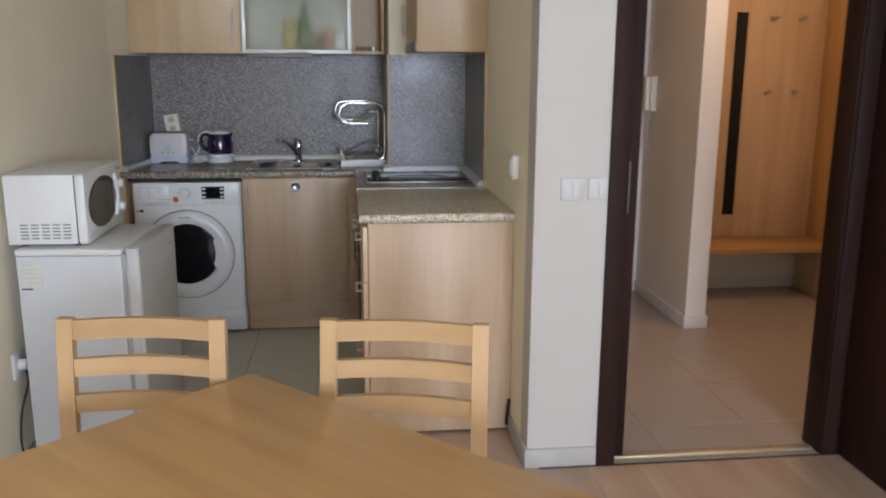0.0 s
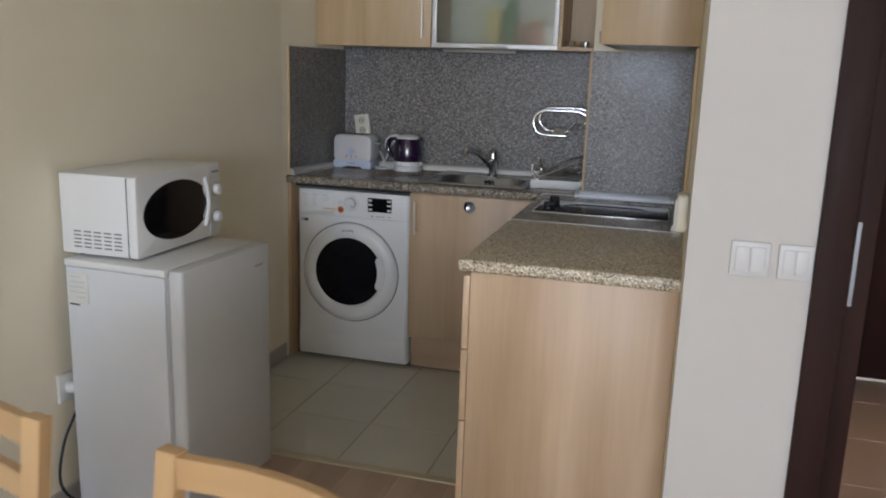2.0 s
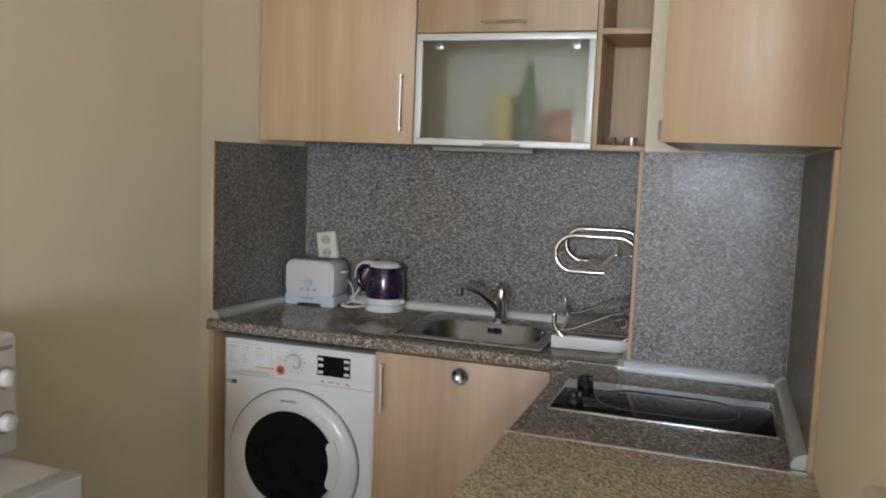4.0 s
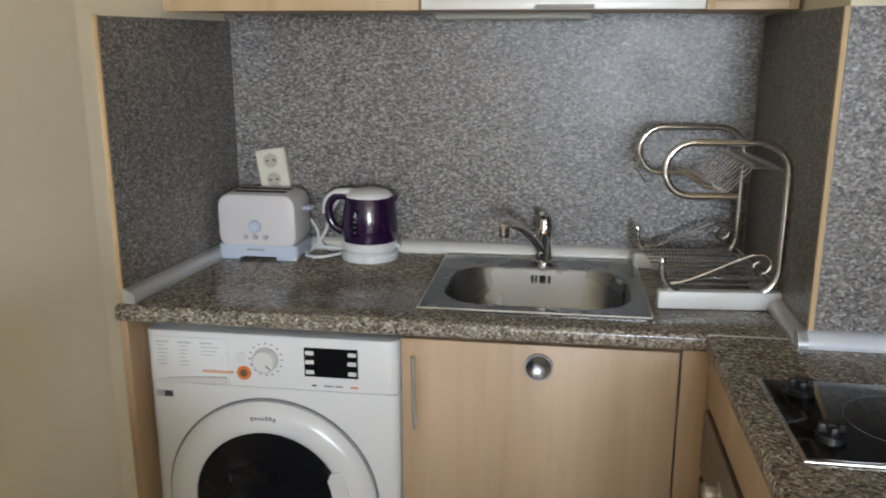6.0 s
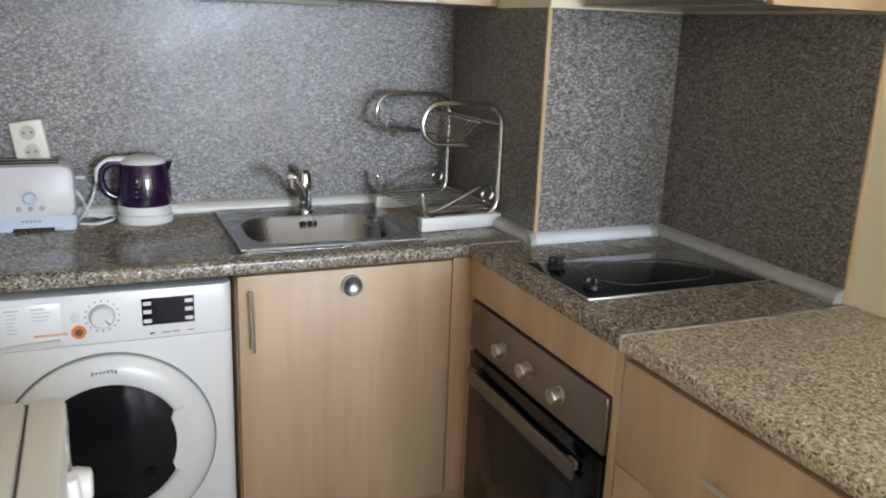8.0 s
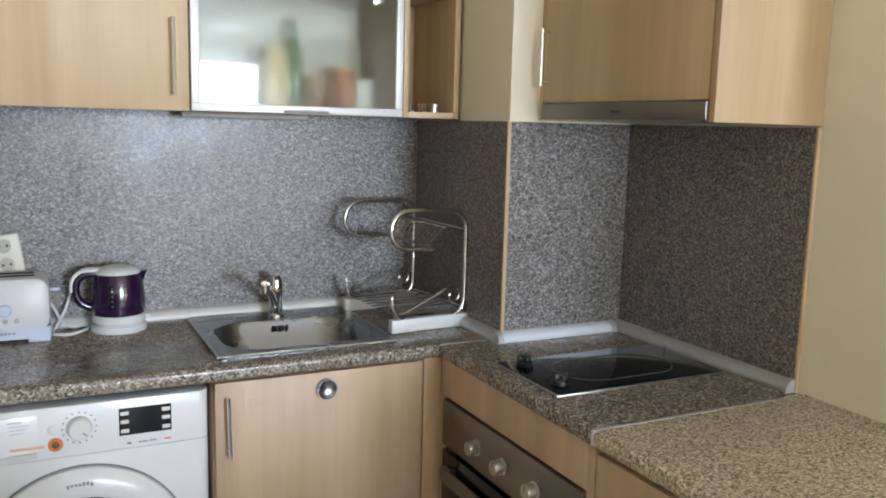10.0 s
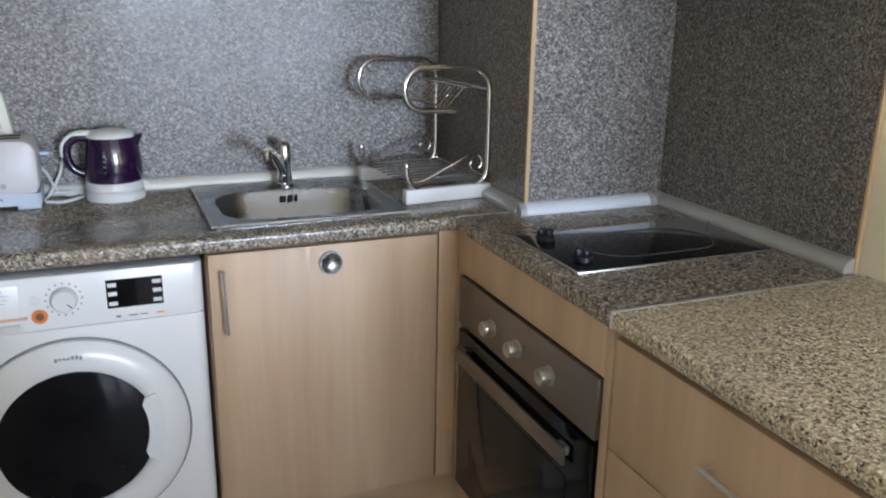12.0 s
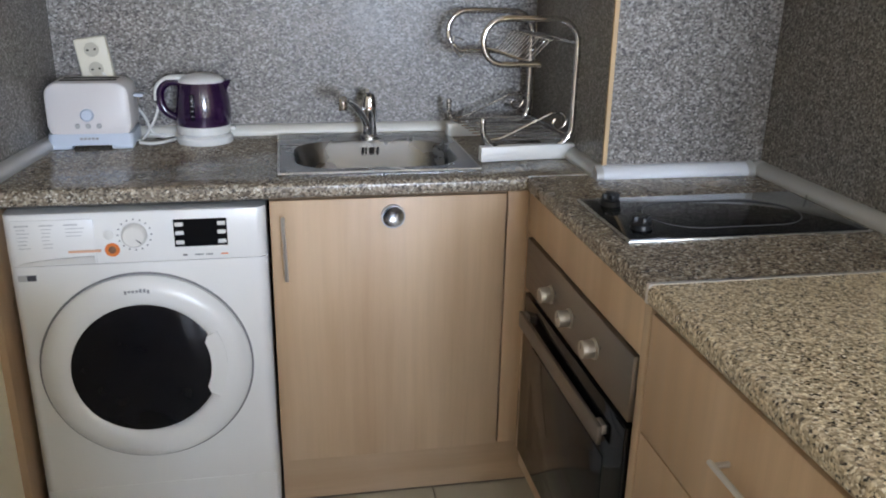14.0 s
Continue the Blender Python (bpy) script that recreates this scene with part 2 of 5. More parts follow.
M_INK = plain("grey_print", (0.30, 0.30, 0.31), 0.5, var=0.05, bstr=0.0)
M_INKL = plain("pale_grey_print", (0.50, 0.50, 0.51), 0.5, var=0.05, bstr=0.0)
M_INKD = plain("dark_print", (0.06, 0.06, 0.07), 0.5, var=0.05, bstr=0.0)
M_SWITCH = plain("off_white_switch", (0.60, 0.59, 0.565), 0.42, var=0.02, bstr=0.03)
M_ORANGEL = plain("faded_orange_print", (0.80, 0.48, 0.32), 0.45, var=0.05, bstr=0.0)
M_LAMPGR = plain("grey_beige_lamp_plastic", (0.48, 0.46, 0.40), 0.5, var=0.06)
M_GROOVE = plain("painted_groove_shadow", (0.20, 0.20, 0.21), 0.6, var=0.05, bstr=0.0)
M_ORANGE = plain("orange_print", (0.80, 0.22, 0.05), 0.45, var=0.05, bstr=0.0)
M_PAPER = plain("yellowed_sticker", (0.66, 0.65, 0.59), 0.6, var=0.06, scale=25)
M_TILE = plain("kitchen_floor_tile", (0.61, 0.575, 0.475), 0.34, var=0.035, scale=3, grain=160, bstr=0.06, rvar=0.03)
M_GROUT = plain("floor_grout", (0.33, 0.30, 0.25), 0.9, var=0.15, scale=30)
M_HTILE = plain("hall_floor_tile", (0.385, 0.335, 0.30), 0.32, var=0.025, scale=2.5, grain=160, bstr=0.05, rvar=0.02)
M_PLANK = wood("living_floor_laminate", (0.44, 0.31, 0.22), (0.50, 0.365, 0.265), (0.55, 0.41, 0.30), "y", 0.40, 10, 70, rand=0.05, fibre=0.35)
M_SKIRT = plain("grey_tile_skirting", (0.50, 0.475, 0.43), 0.4, var=0.06, scale=12)
M_SKIRTW = plain("pale_hall_skirting", (0.66, 0.66, 0.66), 0.4, var=0.04, scale=12)
M_THRESH = plain("brass_threshold", (0.62, 0.55, 0.38), 0.38, 0.6, var=0.06, grain=400)
M_TEA = plain("yellow_jar", (0.62, 0.46, 0.16), 0.45, var=0.1)
M_GREEN = plain("green_bottle_glass", (0.06, 0.20, 0.06), 0.2, var=0.1)
M_RED = plain("red_jar", (0.42, 0.14, 0.06), 0.4, var=0.1)
M_BROWNJ = plain("brown_jar", (0.22, 0.10, 0.05), 0.4, var=0.1)


def glass_mat(name, rough, col=(1, 1, 1), ior=1.45):
    m, nt, b = nodes_of(name)
    f = noise_tex(nt, coords(nt), 6.0, 2)
    b.inputs["Base Color"].default_value = (*col, 1)
    b.inputs["Transmission Weight"].default_value = 1.0
    b.inputs["IOR"].default_value = ior
    rough_link(nt, b, f, max(0.0, rough - 0.01), rough + 0.01)
    return m


M_FROST = glass_mat("frosted_glass", 0.44, (0.62, 0.66, 0.62), 1.12)
M_FROST.node_tree.nodes["Principled BSDF"].inputs["Coat Weight"].default_value = 0.8
M_FROST.node_tree.nodes["Principled BSDF"].inputs["Coat Roughness"].default_value = 0.03
M_PANE = glass_mat("window_glass", 0.0)


# ---- mesh helpers ----
def box(bm, x0, x1, y0, y1, z0, z1, bev=0.0, seg=2):
    c = Vector(((x0 + x1) / 2, (y0 + y1) / 2, (z0 + z1) / 2))
    r = bmesh.ops.create_cube(bm, size=1.0, matrix=Matrix.Translation(c) @ Matrix.Diagonal((x1 - x0, y1 - y0, z1 - z0, 1)))
    if bev > 0:
        es = list({e for v in r["verts"] for e in v.link_edges})
        bmesh.ops.bevel(bm, geom=es, offset=bev, segments=seg, profile=0.5, affect="EDGES", clamp_overlap=True)
    return bm


def rbox(bm, x0, x1, y0, y1, z0, z1, axis, rad, seg=5, small=0.0):
    """A box whose four edges along one axis are rounded with a large radius."""
    c = Vector(((x0 + x1) / 2, (y0 + y1) / 2, (z0 + z1) / 2))
    r = bmesh.ops.create_cube(bm, size=1.0, matrix=Matrix.Translation(c) @ Matrix.Diagonal((x1 - x0, y1 - y0, z1 - z0, 1)))
    i = "xyz".index(axis)
    es = list({e for v in r["verts"] for e in v.link_edges if abs((e.verts[0].co - e.verts[1].co)[i]) > 1e-6})
    g = bmesh.ops.bevel(bm, geom=es, offset=rad, segments=seg, profile=0.5, affect="EDGES")
    if small:
        es = {e for f in g["faces"] for e in f.edges}
        fs = {f for e in es for f in e.link_faces}
        es = [e for f in fs for e in f.edges if abs((e.verts[0].co - e.verts[1].co)[i]) < 1e-6]
        bmesh.ops.bevel(bm, geom=list(set(es)), offset=small, segments=2, profile=0.5, affect="EDGES", clamp_overlap=True)
    return bm


def lathe(bm, profile, centre, axis="z", seg=32, cap=True):
    """Turn (radius, height) pairs round an axis through centre."""
    rings = []
    for r, h in profile:
        ring = []
        for i in range(seg):
            a = 2 * math.pi * i / seg
            p = {"z": (r * math.cos(a), r * math.sin(a), h), "y": (r * math.cos(a), h, r * math.sin(a)), "x": (h, r * math.cos(a), r * math.sin(a))}[axis]
            ring.append(bm.verts.new(Vector(centre) + Vector(p)))
        rings.append(ring)
    for a, b in zip(rings, rings[1:]):
        for i in range(seg):
            j = (i + 1) % seg
            bm.faces.new((a[i], a[j], b[j], b[i]))
    if cap:
        bm.faces.new(rings[0][::-1])
        bm.faces.new(rings[-1])
    return bm


def tube(bm, pts, r, seg=10, closed=False):
    """A round rod along a line of points."""
    pts = [Vector(p) for p in pts]
    n = len(pts)
    rings, up = [], None
    for i, p in enumerate(pts):
        if closed:
            d = pts[(i + 1) % n] - pts[i - 1]
        else:
            d = pts[min(i + 1, n - 1)] - pts[max(i - 1, 0)]
        d.normalize()
        if up is None:
            up = Vector((0, 0, 1)) if abs(d.z) < 0.9 else Vector((1, 0, 0))
        side = d.cross(up).normalized()
        up = side.cross(d).normalized()
        rings.append([bm.verts.new(p + r * (math.cos(2 * math.pi * k / seg) * side + math.sin(2 * math.pi * k / seg) * up)) for k in range(seg)])
    pairs = list(zip(rings, rings[1:])) + ([(rings[-1], rings[0])] if closed else [])
    for a, b in pairs:
        for k in range(seg):
            j = (k + 1) % seg
            bm.faces.new((a[k], a[j], b[j], b[k]))
    if not closed:
        bm.faces.new(rings[0][::-1])
        bm.faces.new(rings[-1])
    return bm


def arc(cx, cz, r, a0, a1, n=8, y=0.0):
    return [(cx + r * math.cos(radians(a0 + (a1 - a0) * i / n)), y, cz + r * math.sin(radians(a0 + (a1 - a0) * i / n))) for i in range(n + 1)]


def curve_pts(ctrl, n=8):
    """Smooth line through control points."""
    c = [Vector(p) for p in ctrl]
    c = [c[0] * 2 - c[1]] + c + [c[-1] * 2 - c[-2]]
    out = []
    for i in range(1, len(c) - 2):
        for k in range(n):
            t = k / n
            p0, p1, p2, p3 = c[i - 1:i + 3]
            out.append(0.5 * (2 * p1 + (p2 - p0) * t + (2 * p0 - 5 * p1 + 4 * p2 - p3) * t * t + (3 * p1 - p0 - 3 * p2 + p3) * t ** 3))
    return out + [c[-2]]


BASE = {}


def mesh_from(name, bm, material, at, smooth):
    bmesh.ops.recalc_face_normals(bm, faces=bm.faces)
    if at is not None:
        bmesh.ops.translate(bm, verts=bm.verts, vec=-at)
    me = bpy.data.meshes.new(name)
    bm.to_mesh(me)
    bm.free()
    me.materials.append(material)
    if smooth:
        me.shade_smooth()
        me.set_sharp_from_angle(angle=radians(38))
    return me


def thing(name, at, label, category, group="", kind=""):
    ob = new(name)
    ob.empty_display_size = 0.1
    ob.location = at
    BASE[ob] = Vector(at)
    return tagged(ob, label, category, group, kind)


def part(name, bm, material, parent, label="", smooth=True):
    ob = new(name, mesh_from(name, bm, material, BASE[parent], smooth))
    ob.parent = parent
    BASE[ob] = BASE[parent]
    return tagged(ob, label)


def solid(name, bm, material, label, category, kind="", group="", smooth=True, at=(0, 0, 0)):
    ob = new(name, mesh_from(name, bm, material, Vector(at), smooth))
    ob.location = at
    BASE[ob] = Vector(at)
    return tagged(ob, label, category, group, kind)


def B(*a, **k):
    return box(bmesh.new(), *a, **k)


def structure(name, bm, material, label, category):
    return solid(name, bm, material, label, category, kind="structure", smooth=False)


def pieces(names, parent, material, size, spots, bev=0.0015):
    """Alike flat pieces that share one mesh, each an object under its floor or wall."""
    sx, sy, sz = size
    me = mesh_from(names, B(-sx / 2, sx / 2, -sy / 2, sy / 2, -sz, 0, bev=bev, seg=1), material, None, False)
    for x, y, z in spots:
        o = new(names, me)
        o.location = (x, y, z)
        o.parent = parent


# ---- shell ----
LX, RX, BY = -0.685, 1.172, 5.215      # left wall, right wall, back wall of the kitchen
PY = 2.905                              # wall with the hall door
REAR, CEIL = -4.0, 2.62

bm = bmesh.new()
box(bm, LX - 0.12, LX, REAR, 5.335, 0, CEIL)
structure("wall_left", bm, M_WALL, "plain cream painted wall beside the fridge", "wall")
bm = bmesh.new()
_lo = [bm.verts.new(p) for p in ((LX, 4.60, 0), (LX, BY, 0), (-0.628, BY, 0))]
_hi = [bm.verts.new((v.co.x, v.co.y, CEIL)) for v in _lo]
bm.faces.new(_lo[::-1])
bm.faces.new(_hi)
for _i in range(3):
    bm.faces.new((_lo[_i], _lo[(_i + 1) % 3], _hi[(_i + 1) % 3], _hi[_i]))
structure("wall_left_corner", bm, M_WALL, "cream painted wall corner out of square", "wall")
structure("wall_back", B(LX, RX, BY, 5.335, 0, CEIL), M_WALL, "cream painted wall behind the kitchen units", "wall")
structure("wall_right", B(RX, 1.29, 3.025, 5.46, 0, CEIL), M_WALL, "cream painted wall beside the hob", "wall")
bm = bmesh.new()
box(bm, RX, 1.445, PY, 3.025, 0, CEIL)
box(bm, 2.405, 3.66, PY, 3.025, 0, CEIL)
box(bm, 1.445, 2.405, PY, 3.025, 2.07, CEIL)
structure("wall_door", bm, M_WALLTONED, "painted wall around the hall doorway, darkened against frontal window light", "wall")
structure("wall_living_right", B(3.6, 3.72, REAR, PY, 0, CEIL), M_WALL, "cream painted living room wall", "wall")
bm = bmesh.new()
box(bm, LX, 0.6, REAR - 0.2, REAR, 0, CEIL)
box(bm, 2.34, 3.72, REAR - 0.2, REAR, 0, CEIL)
box(bm, 0.6, 2.34, REAR - 0.2, REAR, 2.30, CEIL)
box(bm, 0.6, 2.34, REAR - 0.2, REAR, 0, 0.40)
structure("wall_rear", bm, M_WALL, "cream painted wall with the large window", "wall")
structure("ceiling", B(LX - 0.12, 3.9, REAR - 0.2, 5.5, CEIL, CEIL + 0.12), M_CEIL, "white painted ceiling", "ceiling")

# hall behind the doorway
bm = bmesh.new()
box(bm, 1.29, 1.50, 5.34, 5.46, 0, CEIL)
box(bm, 2.33, 3.66, 5.34, 5.46, 0, CEIL)
box(bm, 1.50, 2.33, 5.34, 5.46, 2.07, CEIL)
structure("wall_hall_back", bm, M_WALLH, "white painted hall wall", "wall")
structure("wall_hall_stub", B(2.445, 2.565, 4.49, 5.34, 0, CEIL), M_WALLH, "white painted short partition wall in the hall", "wall")
structure("wall_hall_right", B(3.66, 3.78, 3.025, 5.46, 0, CEIL), M_WALLH, "white painted hall end wall", "wall")

# floors: bed of grout below, tiles and boards as pieces later in the file
floor_kitchen = structure("floor_kitchen", B(LX, RX, 3.655, BY, -0.10, -0.002), M_GROUT, "pale grey square floor tiles in the kitchen", "floor")
bm = B(LX, RX, REAR, 3.625, -0.10, -0.003)
box(bm, RX, 3.6, REAR, PY, -0.10, -0.003)
floor_living = structure("floor_living", bm, M_DARK, "tan laminate floorboards of the living room", "floor")
floor_hall = structure("floor_hall", B(1.29, 3.66, 3.64, 5.34, -0.10, -0.002), M_GROUT, "tan floor tiles of the hall", "floor")
floor_hall_front = structure("floor_hall_front", B(1.29, 3.66, PY, 3.64, -0.10, -0.002), M_GROUT, "tan floor tiles behind the doorway", "floor")
solid("threshold_strip", B(LX, 0.60, 3.622, 3.660, -0.004, 0.004, bev=0.002), M_THRESH, "pale brass strip between tiles and floorboards", "threshold", kind="structure")
solid("threshold_strip", B(1.50, 2.35, 2.94, 2.975, -0.004, 0.005, bev=0.002), M_THRESH, "dull brass strip in the hall doorway", "threshold", kind="structure")

# ---- doors, windows, trim ----
def window_unit():
    w = thing("window_1", (1.47, REAR - 0.1, 0.40), "white plastic two-pane balcony window with daylight behind", "window", kind="structure")
    x0, x1, z0, z1, y = 0.6, 2.34, 0.40, 2.30, REAR - 0.10
    for nm, a in (("window_frame", (x0, x0 + 0.06, z0, z1)), ("window_frame", (x1 - 0.06, x1, z0, z1)), ("window_frame", (x0 + 0.06, x1 - 0.06, z0, z0 + 0.06)),
                  ("window_frame", (x0 + 0.06, x1 - 0.06, z1 - 0.06, z1)), ("mullion", (1.43, 1.51, z0 + 0.06, z1 - 0.06))):
        part(nm, B(a[0], a[1], y - 0.035, y + 0.035, a[2], a[3], bev=0.006), M_WPLAST, w)
    for a, b in ((x0 + 0.06, 1.43), (1.51, x1 - 0.06)):
        p = part("pane", B(a, b, y - 0.006, y + 0.006, z0 + 0.06, z1 - 0.06), M_PANE, w, "clear window glass", smooth=False)
        p.visible_shadow = False
    part("window_sill", B(x0, x1, REAR - 0.05, REAR + 0.05, z0 - 0.025, z0 + 0.001, bev=0.005), M_WPLAST, w)


window_unit()

ground = solid("ground", B(-150, 150, -300, 150, -3.3, -3.2), M_GROUT, "grey ground outside below the window", "ground", kind="structure", smooth=False)


def hall_doorway():
    d = thing("door_1", (2.375, 2.93, 0), "open dark wenge interior door in its frame", "door", kind="structure")
    # frame: casing on the room side and lining through the wall
    part("casing", B(1.437, 1.507, PY - 0.014, PY - 0.001, 0, 2.13, bev=0.003), M_WENGE, d)
    part("casing", B(2.343, 2.413, PY - 0.014, PY - 0.001, 0, 2.13, bev=0.003), M_WENGE, d)
    part("casing", B(1.507, 2.343, PY - 0.014, PY - 0.001, 2.06, 2.13, bev=0.003), M_WENGE, d)
    lining = part("lining", B(1.447, 1.562, 2.952, 3.024, 0, 2.068, bev=0.002), M_WENGE, d)
    part("lining", B(1.447, 1.513, PY, 2.9515, 0, 2.068, bev=0.002), M_WENGE, d)
    part("strike_plate", B(1.520, 1.530, 2.9495, 2.9525, 0.960, 1.148, bev=0.0006), M_GREYPL, lining, "steel strike plate")
    part("lining", B(2.337, 2.403, PY, 3.024, 0, 2.068, bev=0.002), M_WENGE, d)
    part("lining", B(1.563, 2.336, PY, 3.024, 2.030, 2.068, bev=0.002), M_WENGE, d)
    # leaf, swung into the living room
    leaf = part("door_leaf", B(2.402, 2.442, 2.04, PY - 0.018, 0.008, 2.045, bev=0.003), M_WENGE, d)
    bm = tube(bmesh.new(), [(2.40, 2.10, 1.03), (2.35, 2.10, 1.03), (2.345, 2.115, 1.03), (2.345, 2.22, 1.03)], 0.009)
    part("handle", bm, M_CHROME, leaf, "chrome lever handle")


hall_doorway()


def entrance_door():
    d = thing("door_2", (1.915, 5.365, 0), "closed dark brown entrance door at the end of the hall", "door", kind="structure")
    for a in ((1.44, 1.51), (2.32, 2.378)):
        part("casing", B(a[0], a[1], 5.322, 5.3385, 0, 2.13, bev=0.003), M_WENGE, d)
    part("casing", B(1.51, 2.32, 5.322, 5.3385, 2.06, 2.13, bev=0.003), M_WENGE, d)
    leaf = part("door_leaf", B(1.505, 2.325, 5.347, 5.39, 0.008, 2.062, bev=0.003), M_WENGE, d)
    bm = lathe(bmesh.new(), [(0.025, 0), (0.025, -0.008)], (2.235, 5.346, 1.05), "y", 20)
    tube(bm, [(2.235, 5.345, 1.05), (2.235, 5.30, 1.05), (2.22, 5.295, 1.05), (2.13, 5.295, 1.05)], 0.009)
    part("handle", bm, M_CHROME, leaf, "chrome lever handle")
    part("lock_rose", lathe(bmesh.new(), [(0.026, 0), (0.026, -0.008), (0.02, -0.011)], (2.235, 5.346, 0.955), "y", 20), M_CHROME, leaf, "round chrome lock rose")


entrance_door()


def skirting(name, spots, h=0.075, mat=M_SKIRT):
    for i, (x0, x1, y0, y1) in enumerate(spots):
        solid("baseboard", B(x0, x1, y0, y1, 0.001, h, bev=0.002), mat, name, "baseboard", kind="structure")


skirting("grey tile skirting along the cream wall", [(LX, LX + 0.011, REAR, 4.61), (RX - 0.011, RX, PY - 0.011, 3.22)])
skirting("grey tile skirting below the white pillar", [(RX, 1.436, PY - 0.011, PY), (2.414, 3.6, PY - 0.011, PY)])
skirting("pale tile skirting in the hall", mat=M_SKIRTW, spots=[(2.434, 2.445, 4.49, 5.328), (2.434, 2.576, 4.479, 4.49), (2.565, 2.576, 4.49, 5.328), (2.576, 3.66, 5.328, 5.34), (2.379, 2.445, 5.328, 5.34)])

# ---- the vent column and the stone-print wall panels ----
structure("vent_column", B(0.752, RX, 4.612, BY, 0, CEIL), M_WALL, "cream painted boxed vent column in the corner", "column")
ZT = 1.538


def wall_panel(label, bm, strips):
    p = thing("wall_panel", (0, 0, 0.9), label, "wall panel")
    part("panel", bm, M_SPLASH, p, smooth=False)
    for s in strips:
        part("edge_strip", B(*s, bev=0.0012, seg=1), M_EDGE, p, "thin light oak edge strip")
    return p


def skew_panel():
    """Panel on the wall that runs out of square."""
    bm = bmesh.new()
    v = [(LX + 0.006, 4.6562), (-0.627, BY - 0.0108), (-0.616, BY - 0.0108), (LX + 0.0135, 4.6562)]
    lo = [bm.verts.new((x, y, 0.885)) for x, y in v]
    hi = [bm.verts.new((x, y, 1.527)) for x, y in v]
    bm.faces.new(lo[::-1])
    bm.faces.new(hi)
    for i in range(4):
        bm.faces.new((lo[i], lo[(i + 1) % 4], hi[(i + 1) % 4], hi[i]))
    return bm


wall_panel("grey speckled laminate panel on the back wall", B(-0.630, 0.741, BY - 0.010, BY - 0.0005, 0.885, ZT + 0.02), [])
wall_panel("grey speckled laminate side panel beside the toaster", skew_panel(), [(LX + 0.0005, LX + 0.0145, 4.649, 4.656, 0.885, 1.529)])
wall_panel("grey speckled laminate panel on the column side", B(0.742, 0.7515, 4.609, BY - 0.0105, 0.885, ZT), [(0.7405, 0.7515, 4.6005, 4.609, 0.885, ZT)])
wall_panel("grey speckled laminate panel on the column front", B(0.752, 1.1595, 4.602, 4.6115, 0.885, ZT), [])
wall_panel("grey speckled laminate panel beside the hob", B(1.162, RX - 0.0005, 3.949, 4.6115, 0.885, ZT), [(1.160, RX - 0.0005, 3.942, 3.949, 0.885, ZT)])
# small chrome screw caps on the edge strips
for i, (x, y, z) in enumerate(((0.7395, 4.6047, 1.52), (0.7395, 4.6047, 1.235), (0.7395, 4.6047, 0.985), (LX + 0.0145, 4.675, 1.50), (1.159, 3.955, 1.50), (1.159, 3.955, 1.235))):
    solid("screw_cap", lathe(bmesh.new(), [(0.005, 0), (0.005, 0.003), (0.003, 0.005)], (0, 0, 0), "x", 12), M_CHROME, "small chrome screw cap on the panel edge", "screw cap", group="screw caps", at=(x - (0.004 if x > 0 else 0), y, z))

# ---- worktop ----
WT, WB = 0.919, 0.882


def rounded_slab(x0, x1, y0, y1, round_sides):
    """A worktop slab whose named front sides are rolled over."""
    bm = bmesh.new()
    box(bm, x0, x1, y0, y1, WB, WT)
    es = []
    for e in bm.edges:
        m = (e.verts[0].co + e.verts[1].co) / 2
        d = e.verts[0].co - e.verts[1].co
        if abs(d.z) > 1e-6:
            continue
        for side in round_sides:
            if (side == "y-" and abs(m.y - y0) < 1e-6) or (side == "x-" and abs(m.x - x0) < 1e-6):
                es.append(e)
    bmesh.ops.bevel(bm, geom=list(set(es)), offset=0.011, segments=4, profile=0.5, affect="EDGES")
    return bm


def cut(ob, x0, x1, y0, y1):
    """Cut a straight opening down through a slab."""
    me = ob.data
    bm = bmesh.new()
    bm.from_mesh(me)
    off = ob.location
    for co, no in (((x0, 0, 0), (1, 0, 0)), ((x1, 0, 0), (1, 0, 0)), ((0, y0, 0), (0, 1, 0)), ((0, y1, 0), (0, 1, 0))):
        bmesh.ops.bisect_plane(bm, geom=bm.verts[:] + bm.edges[:] + bm.faces[:], plane_co=Vector(co) - off, plane_no=no)
    dead = [f for f in bm.faces if x0 < f.calc_center_median().x + off.x < x1 and y0 < f.calc_center_median().y + off.y < y1]
    bmesh.ops.delete(bm, geom=dead, context="FACES")
    rim = [e for e in bm.edges if len(e.link_faces) == 1]
    bmesh.ops.bridge_loops(bm, edges=rim)
    bmesh.ops.recalc_face_normals(bm, faces=bm.faces)
    bm.to_mesh(me)
    bm.free()


wt1 = solid("worktop", rounded_slab(LX + 0.001, 0.735, 4.630, BY - 0.0105, ("y-",)), M_TOP, "grey-brown speckled laminate worktop over the washing machine", "worktop", smooth=True)
cut(wt1, 0.01, 0.435, 4.745, 5.105)
wt2 = solid("worktop", rounded_slab(0.5625, 1.1615, 3.928, 4.6295, ("x-",)), M_TOP, "grey-brown speckled laminate worktop around the hob", "worktop")
wt3 = solid("worktop", rounded_slab(0.5625, RX - 0.001, 3.224, 3.922, ("x-", "y-")), M_TOPB, "beige speckled laminate worktop end with rounded front edge", "worktop")
part("joint_strip", B(0.562, 1.160, 3.9205, 3.9295, WB + 0.004, WT + 0.0015, bev=0.0008, seg=1), M_ALU, wt3, "thin aluminium joint strip")
part("joint_strip", B(0.566, 0.738, 4.6275, 4.6325, WB + 0.004, WT + 0.0012, bev=0.0006, seg=1), M_ALU, wt2, "thin aluminium corner strip")


